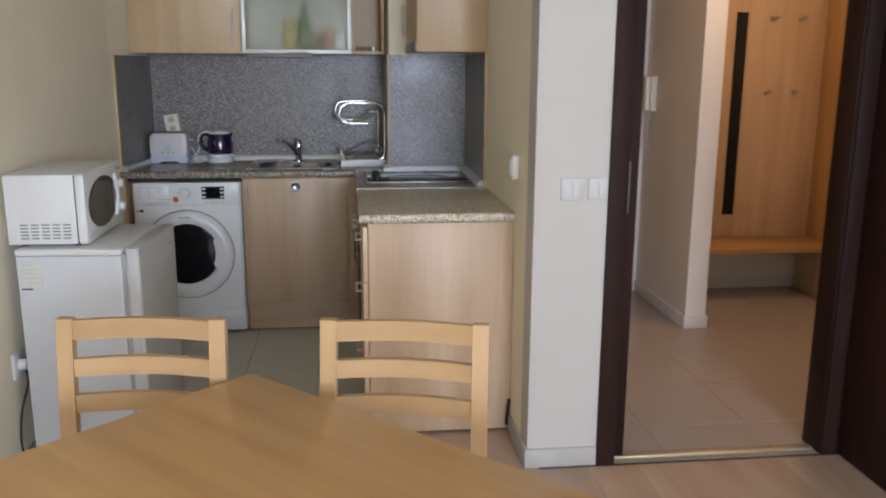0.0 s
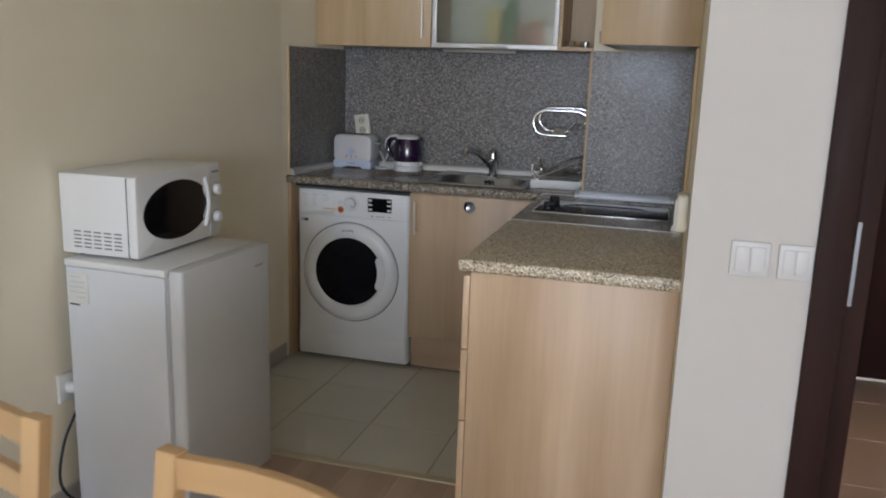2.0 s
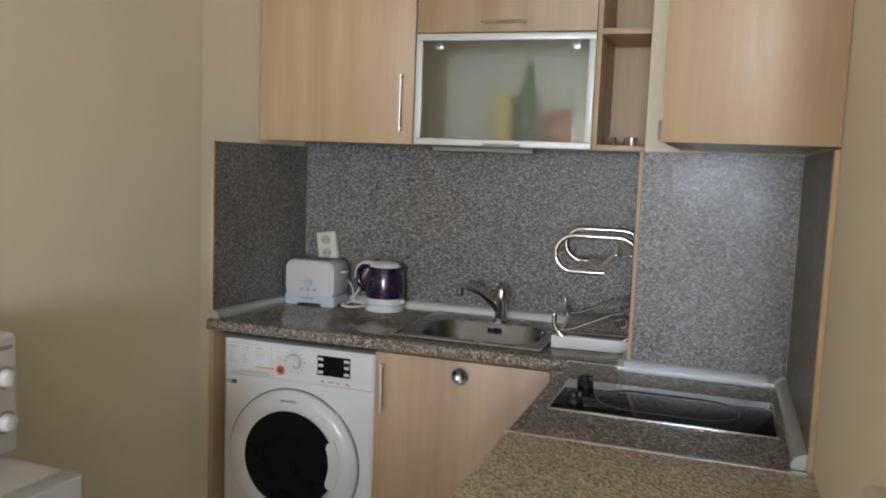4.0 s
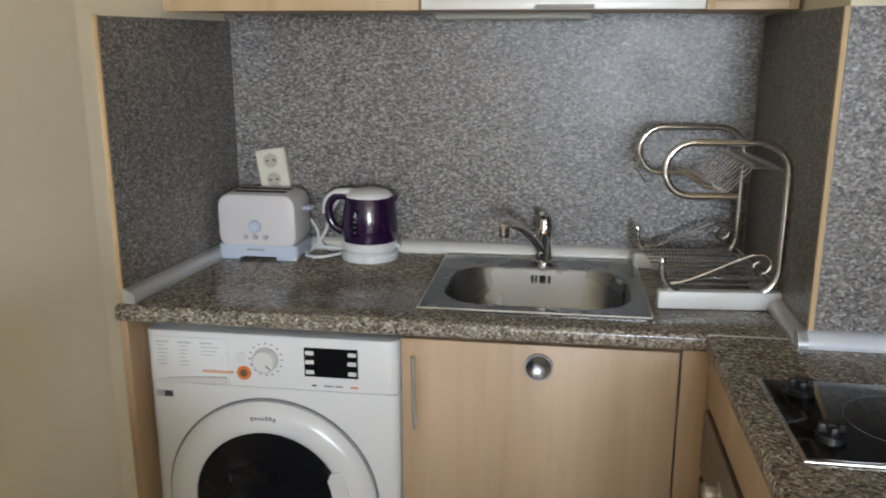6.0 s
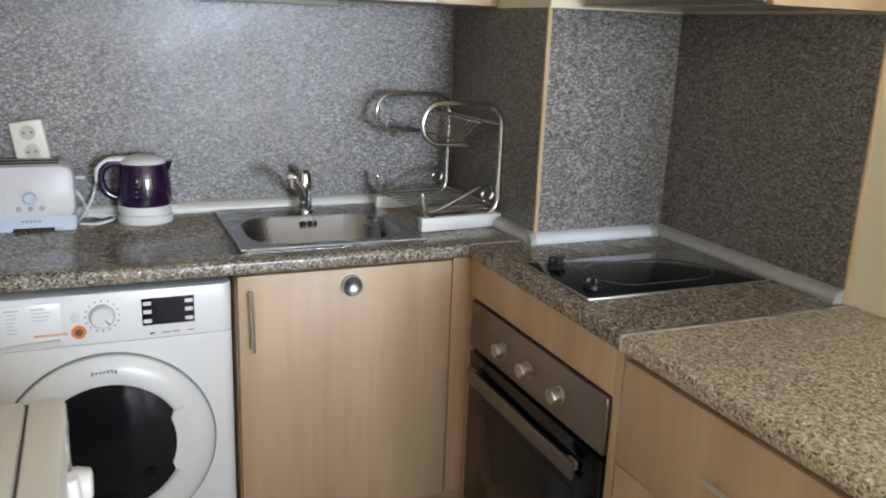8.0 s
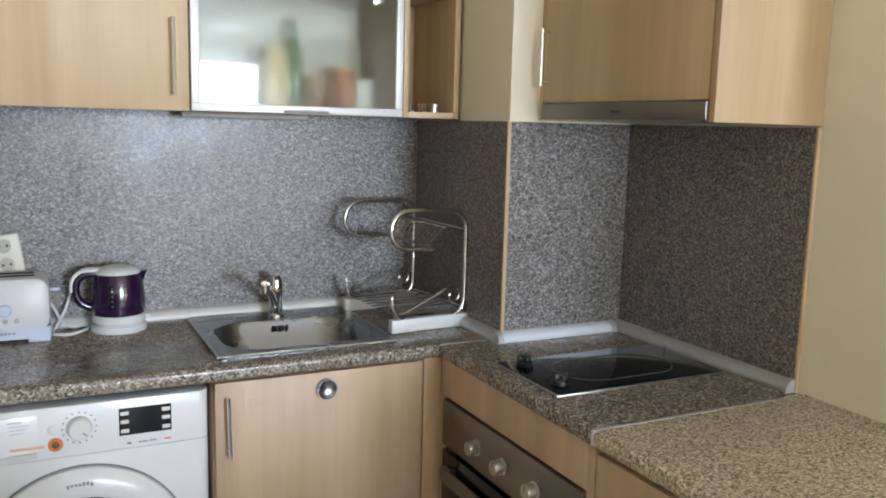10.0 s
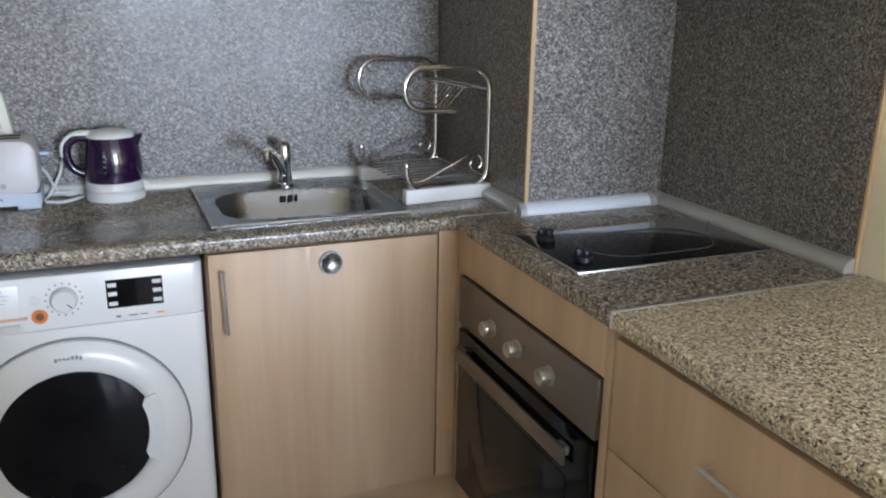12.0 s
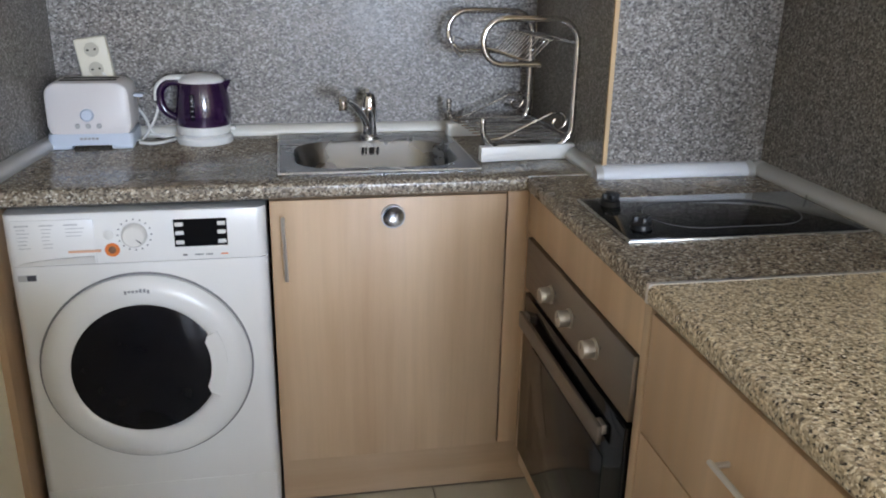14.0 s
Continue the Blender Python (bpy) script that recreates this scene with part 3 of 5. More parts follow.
def sealing(label, a, b, mat, out, caps):
    """Quarter-round sealing strip along the foot of a wall panel; out: the way into the room."""
    bm = bmesh.new()
    a, b, out = Vector(a), Vector(b), Vector(out)
    prof = [(0, 0), (0.0255, 0), (0.0268, 0.005), (0.0262, 0.012), (0.0225, 0.019), (0.016, 0.025), (0.008, 0.029), (0, 0.030)]
    ends = [[bm.verts.new(p + out * u + Vector((0, 0, v))) for u, v in prof] for p in (a, b)]
    n = len(prof)
    for i in range(n):
        j = (i + 1) % n
        bm.faces.new((ends[0][i], ends[0][j], ends[1][j], ends[1][i]))
    bm.faces.new(ends[0][::-1])
    bm.faces.new(ends[1])
    s = thing("sealing_strip", tuple((a + b) / 2), label, "sealing strip")
    part("strip", bm, mat, s)
    d = (b - a).normalized()
    for p, k in caps:
        q = a if p == 0 else b
        lo, hi = q - d * (0.004 if p == 0 else 0.014), q + d * (0.014 if p == 0 else 0.004)
        bm = bmesh.new()
        e2 = [[bm.verts.new(pp + out * (u * 1.12) + Vector((0, 0, v * 1.06))) for u, v in prof] for pp in (lo, hi)]
        for i in range(n):
            j = (i + 1) % n
            bm.faces.new((e2[0][i], e2[0][j], e2[1][j], e2[1][i]))
        bm.faces.new(e2[0][::-1])
        bm.faces.new(e2[1])
        part("end_cap", bm, M_STRIPG, s, "grey plastic end cap")


zs = WT + 0.0003
sealing("white sealing strip along the back wall panel", (-0.587, BY - 0.0105, zs), (0.712, BY - 0.0105, zs), M_STRIPW, (0, -1, 0), [])
sealing("grey sealing strip beside the toaster", (LX + 0.0140, 4.652, zs), (-0.6155, BY - 0.011, zs), M_STRIPG, (1, -0.1, 0), [(0, 0)])
sealing("grey sealing strip along the column side", (0.7415, 4.602, zs), (0.7415, BY - 0.011, zs), M_STRIPG, (-1, 0, 0), [])
sealing("pale sealing strip along the column front", (0.722, 4.6015, zs), (1.128, 4.6015, zs), M_STRIPB, (0, -1, 0), [(0, 0), (1, 0)])
sealing("grey sealing strip along the wall by the hob", (1.161, 3.948, zs), (1.161, 4.598, zs), M_STRIPG, (-1, 0, 0), [(0, 0), (1, 0)])


# ---- base units ----
def bar_handle(parent, a, b, out, r=0.0045, mat=None):
    """A flat bar pull with two feet."""
    a, b, out = Vector(a), Vector(b), Vector(out)
    d = (b - a).normalized()
    bm = bmesh.new()
    tube(bm, [a + out * 0.024 - d * 0.004, b + out * 0.024 + d * 0.004], r, 8)
    tube(bm, [a + d * 0.006, a + d * 0.006 + out * 0.024], r, 8)
    tube(bm, [b - d * 0.006, b - d * 0.006 + out * 0.024], r, 8)
    part("handle", bm, mat or M_ALU, parent, "slim satin metal bar handle")


def sink_unit():
    u = thing("sink_cabinet", (0.24, 4.9, 0), "light oak sink cabinet with one closed door", "cabinet")
    part("side_panel", B(-0.052, -0.036, 4.660, 5.19, 0.191, WB - 0.001), M_OAK, u)
    part("side_panel", B(0.505, 0.521, 4.660, 5.19, 0.191, WB - 0.001), M_OAK, u)
    part("rail", B(-0.036, 0.505, 4.662, 4.68, 0.78, WB - 0.001), M_OAK, u)
    part("bottom", B(-0.052, 0.521, 4.660, 5.19, 0.1745, 0.1905), M_OAKX, u)
    d = part("door", B(-0.050, 0.5165, 4.637, 4.655, 0.176, 0.876, bev=0.0015), M_OAK, u)
    bar_handle(d, (-0.018, 4.637, 0.69), (-0.022, 4.637, 0.84), (0, -1, 0))
    c = (0.237, 4.637, 0.831)
    bm = lathe(bmesh.new(), [(0.029, 0.002), (0.029, -0.008), (0.0278, -0.0105), (0.0262, -0.0105), (0.0255, -0.008)], c, "y", 32, cap=False)
    part("lock_cover", bm, M_DISH, d, "round chrome cover on the door")
    part("cover_plate", lathe(bmesh.new(), [(0.0262, -0.0100), (0.023, -0.0070), (0.018, -0.0038), (0.012, -0.0018), (0.006, -0.0008), (0.001, -0.0005)], c, "y", 32, cap=False), M_CHROMED, d, "dished chrome disc")
    part("kick_plate", B(-0.052, 0.640, 4.712, 4.728, 0.0045, 0.1735), M_OAKX, u)


sink_unit()

filler = solid("filler_panel", B(0.5215, 0.5735, 4.640, 4.656, 0.176, WB - 0.001, bev=0.001), M_OAK, "narrow light oak corner filler panel", "filler panel")
solid("side_panel", B(LX + 0.001, LX + 0.021, 4.645, 5.19, 0.0, WB - 0.001, bev=0.001), M_OAK, "light oak end panel beside the washing machine", "side panel")


def oven_unit():
    u = thing("oven_cabinet", (0.86, 4.28, 0), "light oak tall base unit around the oven", "cabinet")
    part("rail", B(0.574, 0.592, 3.951, 4.6395, 0.777, WB - 0.001, bev=0.001), M_OAK, u)
    part("stile", B(0.574, 0.592, 4.612, 4.6395, 0.16, 0.776, bev=0.001), M_OAK, u)
    part("side_panel", B(0.574, 1.15, 3.926, 3.9505, 0.0, WB - 0.001, bev=0.001), M_OAK, u)
    part("shelf", B(0.60, 1.15, 3.951, 4.59, 0.14, 0.158), M_OAKX, u)
    part("kick_plate", B(0.632, 0.648, 3.951, 4.7115, 0.0045, 0.139), M_OAKX, u)
    part("lower_rail", B(0.574, 0.592, 3.951, 4.6115, 0.125, 0.165, bev=0.001), M_OAKX, u)


oven_unit()


def oven():
    o = thing("oven", (0.85, 4.28, 0.159), "built-in oven with brown-grey steel panel and black glass door", "oven")
    part("body", B(0.600, 1.13, 3.975, 4.585, 0.1595, 0.765), M_DARK, o)
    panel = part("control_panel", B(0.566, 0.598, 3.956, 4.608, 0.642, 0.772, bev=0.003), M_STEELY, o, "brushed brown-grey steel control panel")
    for y in (4.408, 4.278, 4.132):
        bm = lathe(bmesh.new(), [(0.0215, 0), (0.0215, -0.003), (0.0175, -0.004), (0.0182, -0.012), (0.0180, -0.026), (0.0165, -0.028)], (0.566, y, 0.702), "x", 32)
        kn = part("knob", bm, M_KNOB, panel, "round satin metal knob")
        part("pointer", B(0.5374, 0.5384, y - 0.0012, y + 0.0012, 0.704, 0.718), M_INKD, kn, smooth=False)
        part("print_mark", B(0.5653, 0.5668, y - 0.032, y - 0.028, 0.716, 0.720), M_INKD, panel, smooth=False)
    d = part("door", B(0.566, 0.598, 3.960, 4.606, 0.172, 0.628, bev=0.004), M_GLASSB, o, "black glass oven door")
    part("door_window", B(0.5645, 0.567, 4.045, 4.52, 0.235, 0.515, bev=0.001), M_BOWL, d, "smoky inner window")
    bm = bmesh.new()
    box(bm, 0.545, 0.555, 4.032, 4.578, 0.549, 0.590, bev=0.0032, seg=2)
    h = part("handle", bm, M_OVENH, d, "flat brushed steel handle bar")
    for y in (4.055, 4.565):
        part("bracket", B(0.5545, 0.567, y - 0.016, y + 0.016, 0.566, 0.587, bev=0.003), M_KNOB, h, "satin metal bracket")


oven()


def drawer_unit():
    u = thing("drawer_cabinet", (0.86, 3.57, 0), "light oak drawer unit at the worktop end", "cabinet")
    part("end_panel", B(0.5965, RX - 0.0015, 3.236, 3.254, 0.012, WB - 0.001, bev=0.001), M_OAK, u)
    part("carcass", B(0.597, 1.15, 3.255, 3.922, 0.10, WB - 0.003), M_OAK, u)
    part("kick_plate", B(0.632, 0.648, 3.2545, 3.9255, 0.0, 0.099), M_OAKX, u)
    for z0, z1 in ((0.648, 0.868), (0.426, 0.6445), (0.115, 0.4225)):
        f = part("drawer_front", B(0.575, 0.594, 3.2375, 3.9215, z0, z1, bev=0.0015), M_OAK, u)
        zm = z0 + (z1 - z0) * 0.52
        bar_handle(f, (0.575, 3.510, zm), (0.575, 3.652, zm), (-1, 0, 0))


drawer_unit()
# cable outlet cut at the foot of the wall beside the end panel
solid("cable_stub", tube(bmesh.new(), curve_pts([(1.158, 3.245, 0.02), (1.156, 3.228, 0.05), (1.160, 3.226, 0.10), (1.165, 3.232, 0.14)]), 0.007, 8), M_RUBBER, "short black cable at the foot of the end panel", "cable")


# ---- washing machine ----
def washer():
    X0, X1, Y, Z0, Z1 = -0.640, -0.060, 4.665, 0.018, 0.856
    w = thing("washing_machine", ((X0 + X1) / 2, 4.92, 0), "white front-loading washing machine with black porthole under the worktop", "washing machine")
    bm = rbox(bmesh.new(), X0, X1, Y + 0.003, 5.19, Z0, 0.7308, "z", 0.024, 5)
    part("body", bm, M_WHITE, w)
    bm = rbox(bmesh.new(), X0, X1, Y, 5.18, 0.7315, Z1, "z", 0.026, 5, small=0.004)
    panel = part("control_panel", bm, M_WHITE, w)
    part("kick_panel", B(X0 + 0.008, X1 - 0.008, Y + 0.0015, Y + 0.008, 0.030, 0.128, bev=0.002), M_WHITE, w)
    for x in (X0 + 0.06, X1 - 0.06):
        for y in (4.73, 5.12):
            part("foot", lathe(bmesh.new(), [(0.02, 0.0005), (0.02, 0.010), (0.012, 0.012), (0.012, 0.02)], (x, y, 0)), M_RUBBER, w)
    # porthole door
    cx, cz = -0.358, 0.458
    R = 0.243
    # no groove is cut: a grey ring carries its shadow as colour
    bm = lathe(bmesh.new(), [(R + 0.006, 0.004), (R + 0.006, 0.0015), (R + 0.001, 0.0015), (R + 0.001, 0.004)], (cx, Y, cz), "y", 72, cap=False)
    part("door_groove", bm, M_GROOVE, w, "thin grey ring painting the groove shadow around the door")
    prof = [(R, 0.006), (R, -0.006), (R - 0.010, -0.016), (R - 0.030, -0.024), (0.185, -0.026), (0.168, -0.018), (0.160, -0.004), (0.158, 0.004)]
    door = part("door", lathe(bmesh.new(), prof, (cx, Y, cz), "y", 72, cap=False), M_WHITE, w, "round white door ring")
    gx, gz = cx - 0.008, cz + 0.013
    prof = [(0.177, -0.010), (0.174, -0.019), (0.155, -0.0235), (0.11, -0.028), (0.06, -0.032), (0.015, -0.033), (0.001, -0.033)]
    part("door_glass", lathe(bmesh.new(), prof, (gx, Y, gz), "y", 64), M_BOWL, door, "domed dark door glass")
    # grip recess at the edge of the glass
    bm = bmesh.new()
    n = 12
    outer, inner = [], []
    for i in range(n + 1):
        a = radians(-27 + 53 * i / n)
        wob = 0.012 if i in (0, n) else 0.0
        outer.append((gx + 0.196 * math.cos(a), gz + 0.196 * math.sin(a)))
        inner.append((gx + (0.158 + wob) * math.cos(a), gz + (0.158 + wob) * math.sin(a)))
    fr = [bm.verts.new((x, Y - 0.0300, z)) for x, z in outer + inner[::-1]]
    bk = [bm.verts.new((x, Y - 0.005, z)) for x, z in outer + inner[::-1]]
    m = len(fr)
    bm.faces.new(fr)
    bm.faces.new(bk[::-1])
    for i in range(m):
        bm.faces.new((fr[i], fr[(i + 1) % m], bk[(i + 1) % m], bk[i]))
    part("door_grip", bm, M_WHITE, door, "white moulded door grip")
    # dial, button, display, drawer
    c = (-0.358, Y, 0.800)
    k = part("dial", lathe(bmesh.new(), [(0.0285, 0.002), (0.0285, -0.005), (0.026, -0.017), (0.023, -0.020)], c, "y", 36), M_WPLAST, panel, "white programme dial")
    part("pointer", tube(bmesh.new(), [(-0.352, Y - 0.0203, 0.793), (-0.342, Y - 0.0203, 0.784)], 0.0012, 6), M_INKD, k)
    for i in range(16):
        a = 2 * math.pi * i / 16
        x, z = c[0] + 0.037 * math.cos(a), c[2] + 0.037 * math.sin(a)
        part("dial_mark", B(x - 0.002, x + 0.002, Y - 0.0008, Y + 0.001, z - 0.0018, z + 0.0018), M_INK, panel, smooth=False)
    disp = part("display", B(-0.271, -0.151, Y - 0.0015, Y + 0.001, 0.766, 0.833, bev=0.0006, seg=1), M_GLASSB, panel, "black display window")
    for x in (-0.2585, -0.1635):
        for z in (0.821, 0.8, 0.777):
            part("key", B(x - 0.0095, x + 0.0095, Y - 0.003, Y - 0.001, z - 0.0048, z + 0.0048, bev=0.001, seg=1), M_WPLAST, disp, "small white key")
    part("power_button", lathe(bmesh.new(), [(0.011, 0.001), (0.011, -0.003), (0.009, -0.004)], (-0.415, Y, 0.802), "y", 24), M_WPLAST, panel)
    b = part("start_button", lathe(bmesh.new(), [(0.0165, 0.001), (0.0165, -0.0012)], (-0.410, Y, 0.7655), "y", 28), M_ORANGE, panel, "orange ring button")
    part("button_core", lathe(bmesh.new(), [(0.0085, 0.0), (0.0085, -0.0032), (0.007, -0.004)], (-0.410, Y, 0.7655), "y", 24), M_BROWNJ, b)
    part("orange_text", B(-0.504, -0.434, Y - 0.0056, Y - 0.0002, 0.763, 0.768), M_ORANGEL, panel, "faded orange printed bar", smooth=False)
    dr = part("detergent_drawer", B(X0 + 0.020, -0.445, Y - 0.0025, Y + 0.003, 0.7335, 0.842, bev=0.0018), M_WHITE, panel, "white detergent drawer front")
    # grip: a wedge that thins out to one side, its face leaning back towards the floor
    bm = bmesh.new()
    rows = []
    for i in range(13):
        s = i / 12
        x = X0 + 0.024 + s * 0.166
        top = 0.7375 + 0.0155 * math.sin(s * math.pi / 2) ** 0.7
        rows.append([bm.verts.new((x, Y - 0.0026, 0.7365)), bm.verts.new((x, Y - 0.0032, 0.7365)), bm.verts.new((x, Y - 0.0026 - 0.0075 * (top - 0.7365) / 0.0165, top)), bm.verts.new((x, Y - 0.0026, top + 0.001))])
    for a, b in zip(rows, rows[1:]):
        for k in range(4):
            bm.faces.new((a[k], a[(k + 1) % 4], b[(k + 1) % 4], b[k]))
    bm.faces.new(rows[0][::-1])
    bm.faces.new(rows[-1])
    part("drawer_grip", bm, M_WPLAST, dr, "curved drawer grip", smooth=False)
    for col, (x, w2, n2) in enumerate(((-0.612, 0.026, 6), (-0.560, 0.022, 6), (-0.508, 0.045, 3))):
        part("print_heading", B(x, x + 0.03, Y - 0.0031, Y - 0.002, 0.8285, 0.8315), M_INKL, dr, smooth=False)
        for i in range(n2):
            z = 0.821 - i * 0.0088
            ww = w2 * (0.7 + 0.3 * ((i * 7 + col * 3) % 4) / 3)
            part("print_line", B(x + 0.003, x + 0.003 + ww, Y - 0.0031, Y - 0.002, z - 0.0008, z + 0.0008), M_INKL, dr, smooth=False)
    for x0, x1, mm in ((-0.255, -0.245, M_INKD), (-0.228, -0.208, M_INK), (-0.203, -0.187, M_INK), (-0.168, -0.152, M_ORANGE)):
        part("print_mark", B(x0, x1, Y - 0.0008, Y + 0.001, 0.7435, 0.7468), mm, panel, smooth=False)
    for i in range(7):
        x = -0.391 + i * 0.0085
        part("brand_bar", B(x, x + 0.0055, Y - 0.0268, Y - 0.0252, 0.666 - (0.003 if i in (0, 6) else 0), 0.6715 + (0.003 if i in (4, 5) else 0)), M_INK, door, smooth=False)
    tag = part("rating_label", B(X0 + 0.018, X0 + 0.058, Y + 0.0018, Y + 0.0035, 0.696, 0.711), M_INKL, w, "small grey and black rating label", smooth=False)
    part("label_block", B(X0 + 0.038, X0 + 0.057, Y + 0.0010, Y + 0.0025, 0.697, 0.710), M_INKD, tag, smooth=False)


washer()
# added near-black strip that paints the shade under the worktop
solid("worktop_rail", B(LX + 0.022, -0.053, 4.70, 4.72, 0.862, WB - 0.0005), M_DARK, "dark strip painting the shade in the gap above the washing machine", "rail")


# ---- on the worktop ----
def sink():
    s = thing("sink", (0.22, 4.93, WT), "stainless steel inset sink with one basin", "sink")
    x0, x1, y0, y1, z = -0.027, 0.466, 4.706, 5.165, WT + 0.0005
    bx0, bx1, by0, by1 = 0.016, 0.430, 4.752, 5.06
    bm = bmesh.new()
    n = 40

    def rr(ax0, ax1, ay0, ay1, r, zz):
        out = []
        per = n // 4
        for cx, cy, a0 in ((ax1 - r, ay1 - r, 0), (ax0 + r, ay1 - r, 90), (ax0 + r, ay0 + r, 180), (ax1 - r, ay0 + r, 270)):
            for i in range(per):
                a = radians(a0 + 90 * i / (per - 1))
                out.append(bm.verts.new((cx + r * math.cos(a), cy + r * math.sin(a), zz)))
        return out

    loops = [rr(x0, x1, y0, y1, 0.012, z), rr(x0, x1, y0, y1, 0.012, z + 0.004), rr(x0 + 0.006, x1 - 0.006, y0 + 0.006, y1 - 0.006, 0.012, z + 0.0055),
             rr(x0 + 0.018, x1 - 0.018, y0 + 0.016, y1 - 0.016, 0.03, z + 0.0035), rr(bx0 - 0.004, bx1 + 0.004, by0 - 0.004, by1 + 0.004, 0.10, z + 0.003),
             rr(bx0, bx1, by0, by1, 0.10, z - 0.003), rr(bx0 + 0.012, bx1 - 0.012, by0 + 0.012, by1 - 0.012, 0.10, z - 0.12),
             rr(bx0 + 0.04, bx1 - 0.04, by0 + 0.04, by1 - 0.04, 0.08, z - 0.15), rr(0.19, 0.26, 4.87, 4.94, 0.034, z - 0.155)]
    for a, b in zip(loops, loops[1:]):
        for i in range(n):
            j = (i + 1) % n
            bm.faces.new((a[i], a[j], b[j], b[i]))
    bm.faces.new(loops[-1])
    part("basin", bm, M_SINK, s)
    edge = [(x0, y0), (x1, y0), (x1, y1), (x0, y1)]
    for k in range(4):
        a, b = edge[k], edge[(k + 1) % 4]
        part("rim", tube(bmesh.new(), [(a[0], a[1], z + 0.0035), (b[0], b[1], z + 0.0035)], 0.0028, 8), M_STEEL, s, "polished rolled rim")
    for i, w in enumerate((0.006, 0.004, 0.010, 0.004, 0.006)):
        x = 0.203 + i * 0.0105
        part("overflow_slot", B(x, x + w, 5.0465, 5.052, 0.889, 0.907, bev=0.001, seg=1), M_DARK, s, "dark overflow slot")
    part("drain", lathe(bmesh.new(), [(0.033, 0.0), (0.033, 0.003), (0.02, 0.001), (0.001, 0.001)], (0.225, 4.905, z - 0.153)), M_CHROME, s, "chrome drain plug")


sink()


def faucet():
    x, y, z = 0.231, 5.115, WT + 0.004
    f = thing("faucet", (x, y, z), "chrome single-lever kitchen mixer tap", "faucet")
    part("base", lathe(bmesh.new(), [(0.026, 0.0), (0.026, 0.006), (0.021, 0.010), (0.0205, 0.062), (0.0215, 0.066), (0.0215, 0.098), (0.020, 0.104)], (x, y, z), "z", 28), M_CHROME, f)
    bm = tube(bmesh.new(), curve_pts([(x - 0.004, y - 0.006, z + 0.030), (x - 0.022, y - 0.042, z + 0.068), (x - 0.052, y - 0.105, z + 0.112), (x - 0.078, y - 0.175, z + 0.138), (x - 0.088, y - 0.212, z + 0.141)]), 0.0115, 14)
    sp = part("spout", bm, M_CHROME, f)
    part("aerator", lathe(bmesh.new(), [(0.013, -0.018), (0.014, -0.014), (0.014, 0.006), (0.010, 0.010)], (x - 0.089, y - 0.216, z + 0.134), "z", 20), M_CHROME, sp)
    bm = lathe(bmesh.new(), [(0.020, 0.104), (0.0195, 0.115), (0.014, 0.125), (0.004, 0.129)], (x, y, z), "z", 24)
    lv = part("lever_cap", bm, M_CHROME, f)
    bm = tube(bmesh.new(), curve_pts([(x - 0.002, y - 0.010, z + 0.118), (x - 0.005, y - 0.026, z + 0.130), (x - 0.008, y - 0.040, z + 0.138)]), 0.006, 10)
    part("lever", bm, M_CHROME, lv)
    part("mark", lathe(bmesh.new(), [(0.003, 0), (0.003, -0.0015)], (x, y - 0.0212, z + 0.085), "y", 10), M_ORANGE, f, "small red temperature mark")


faucet()


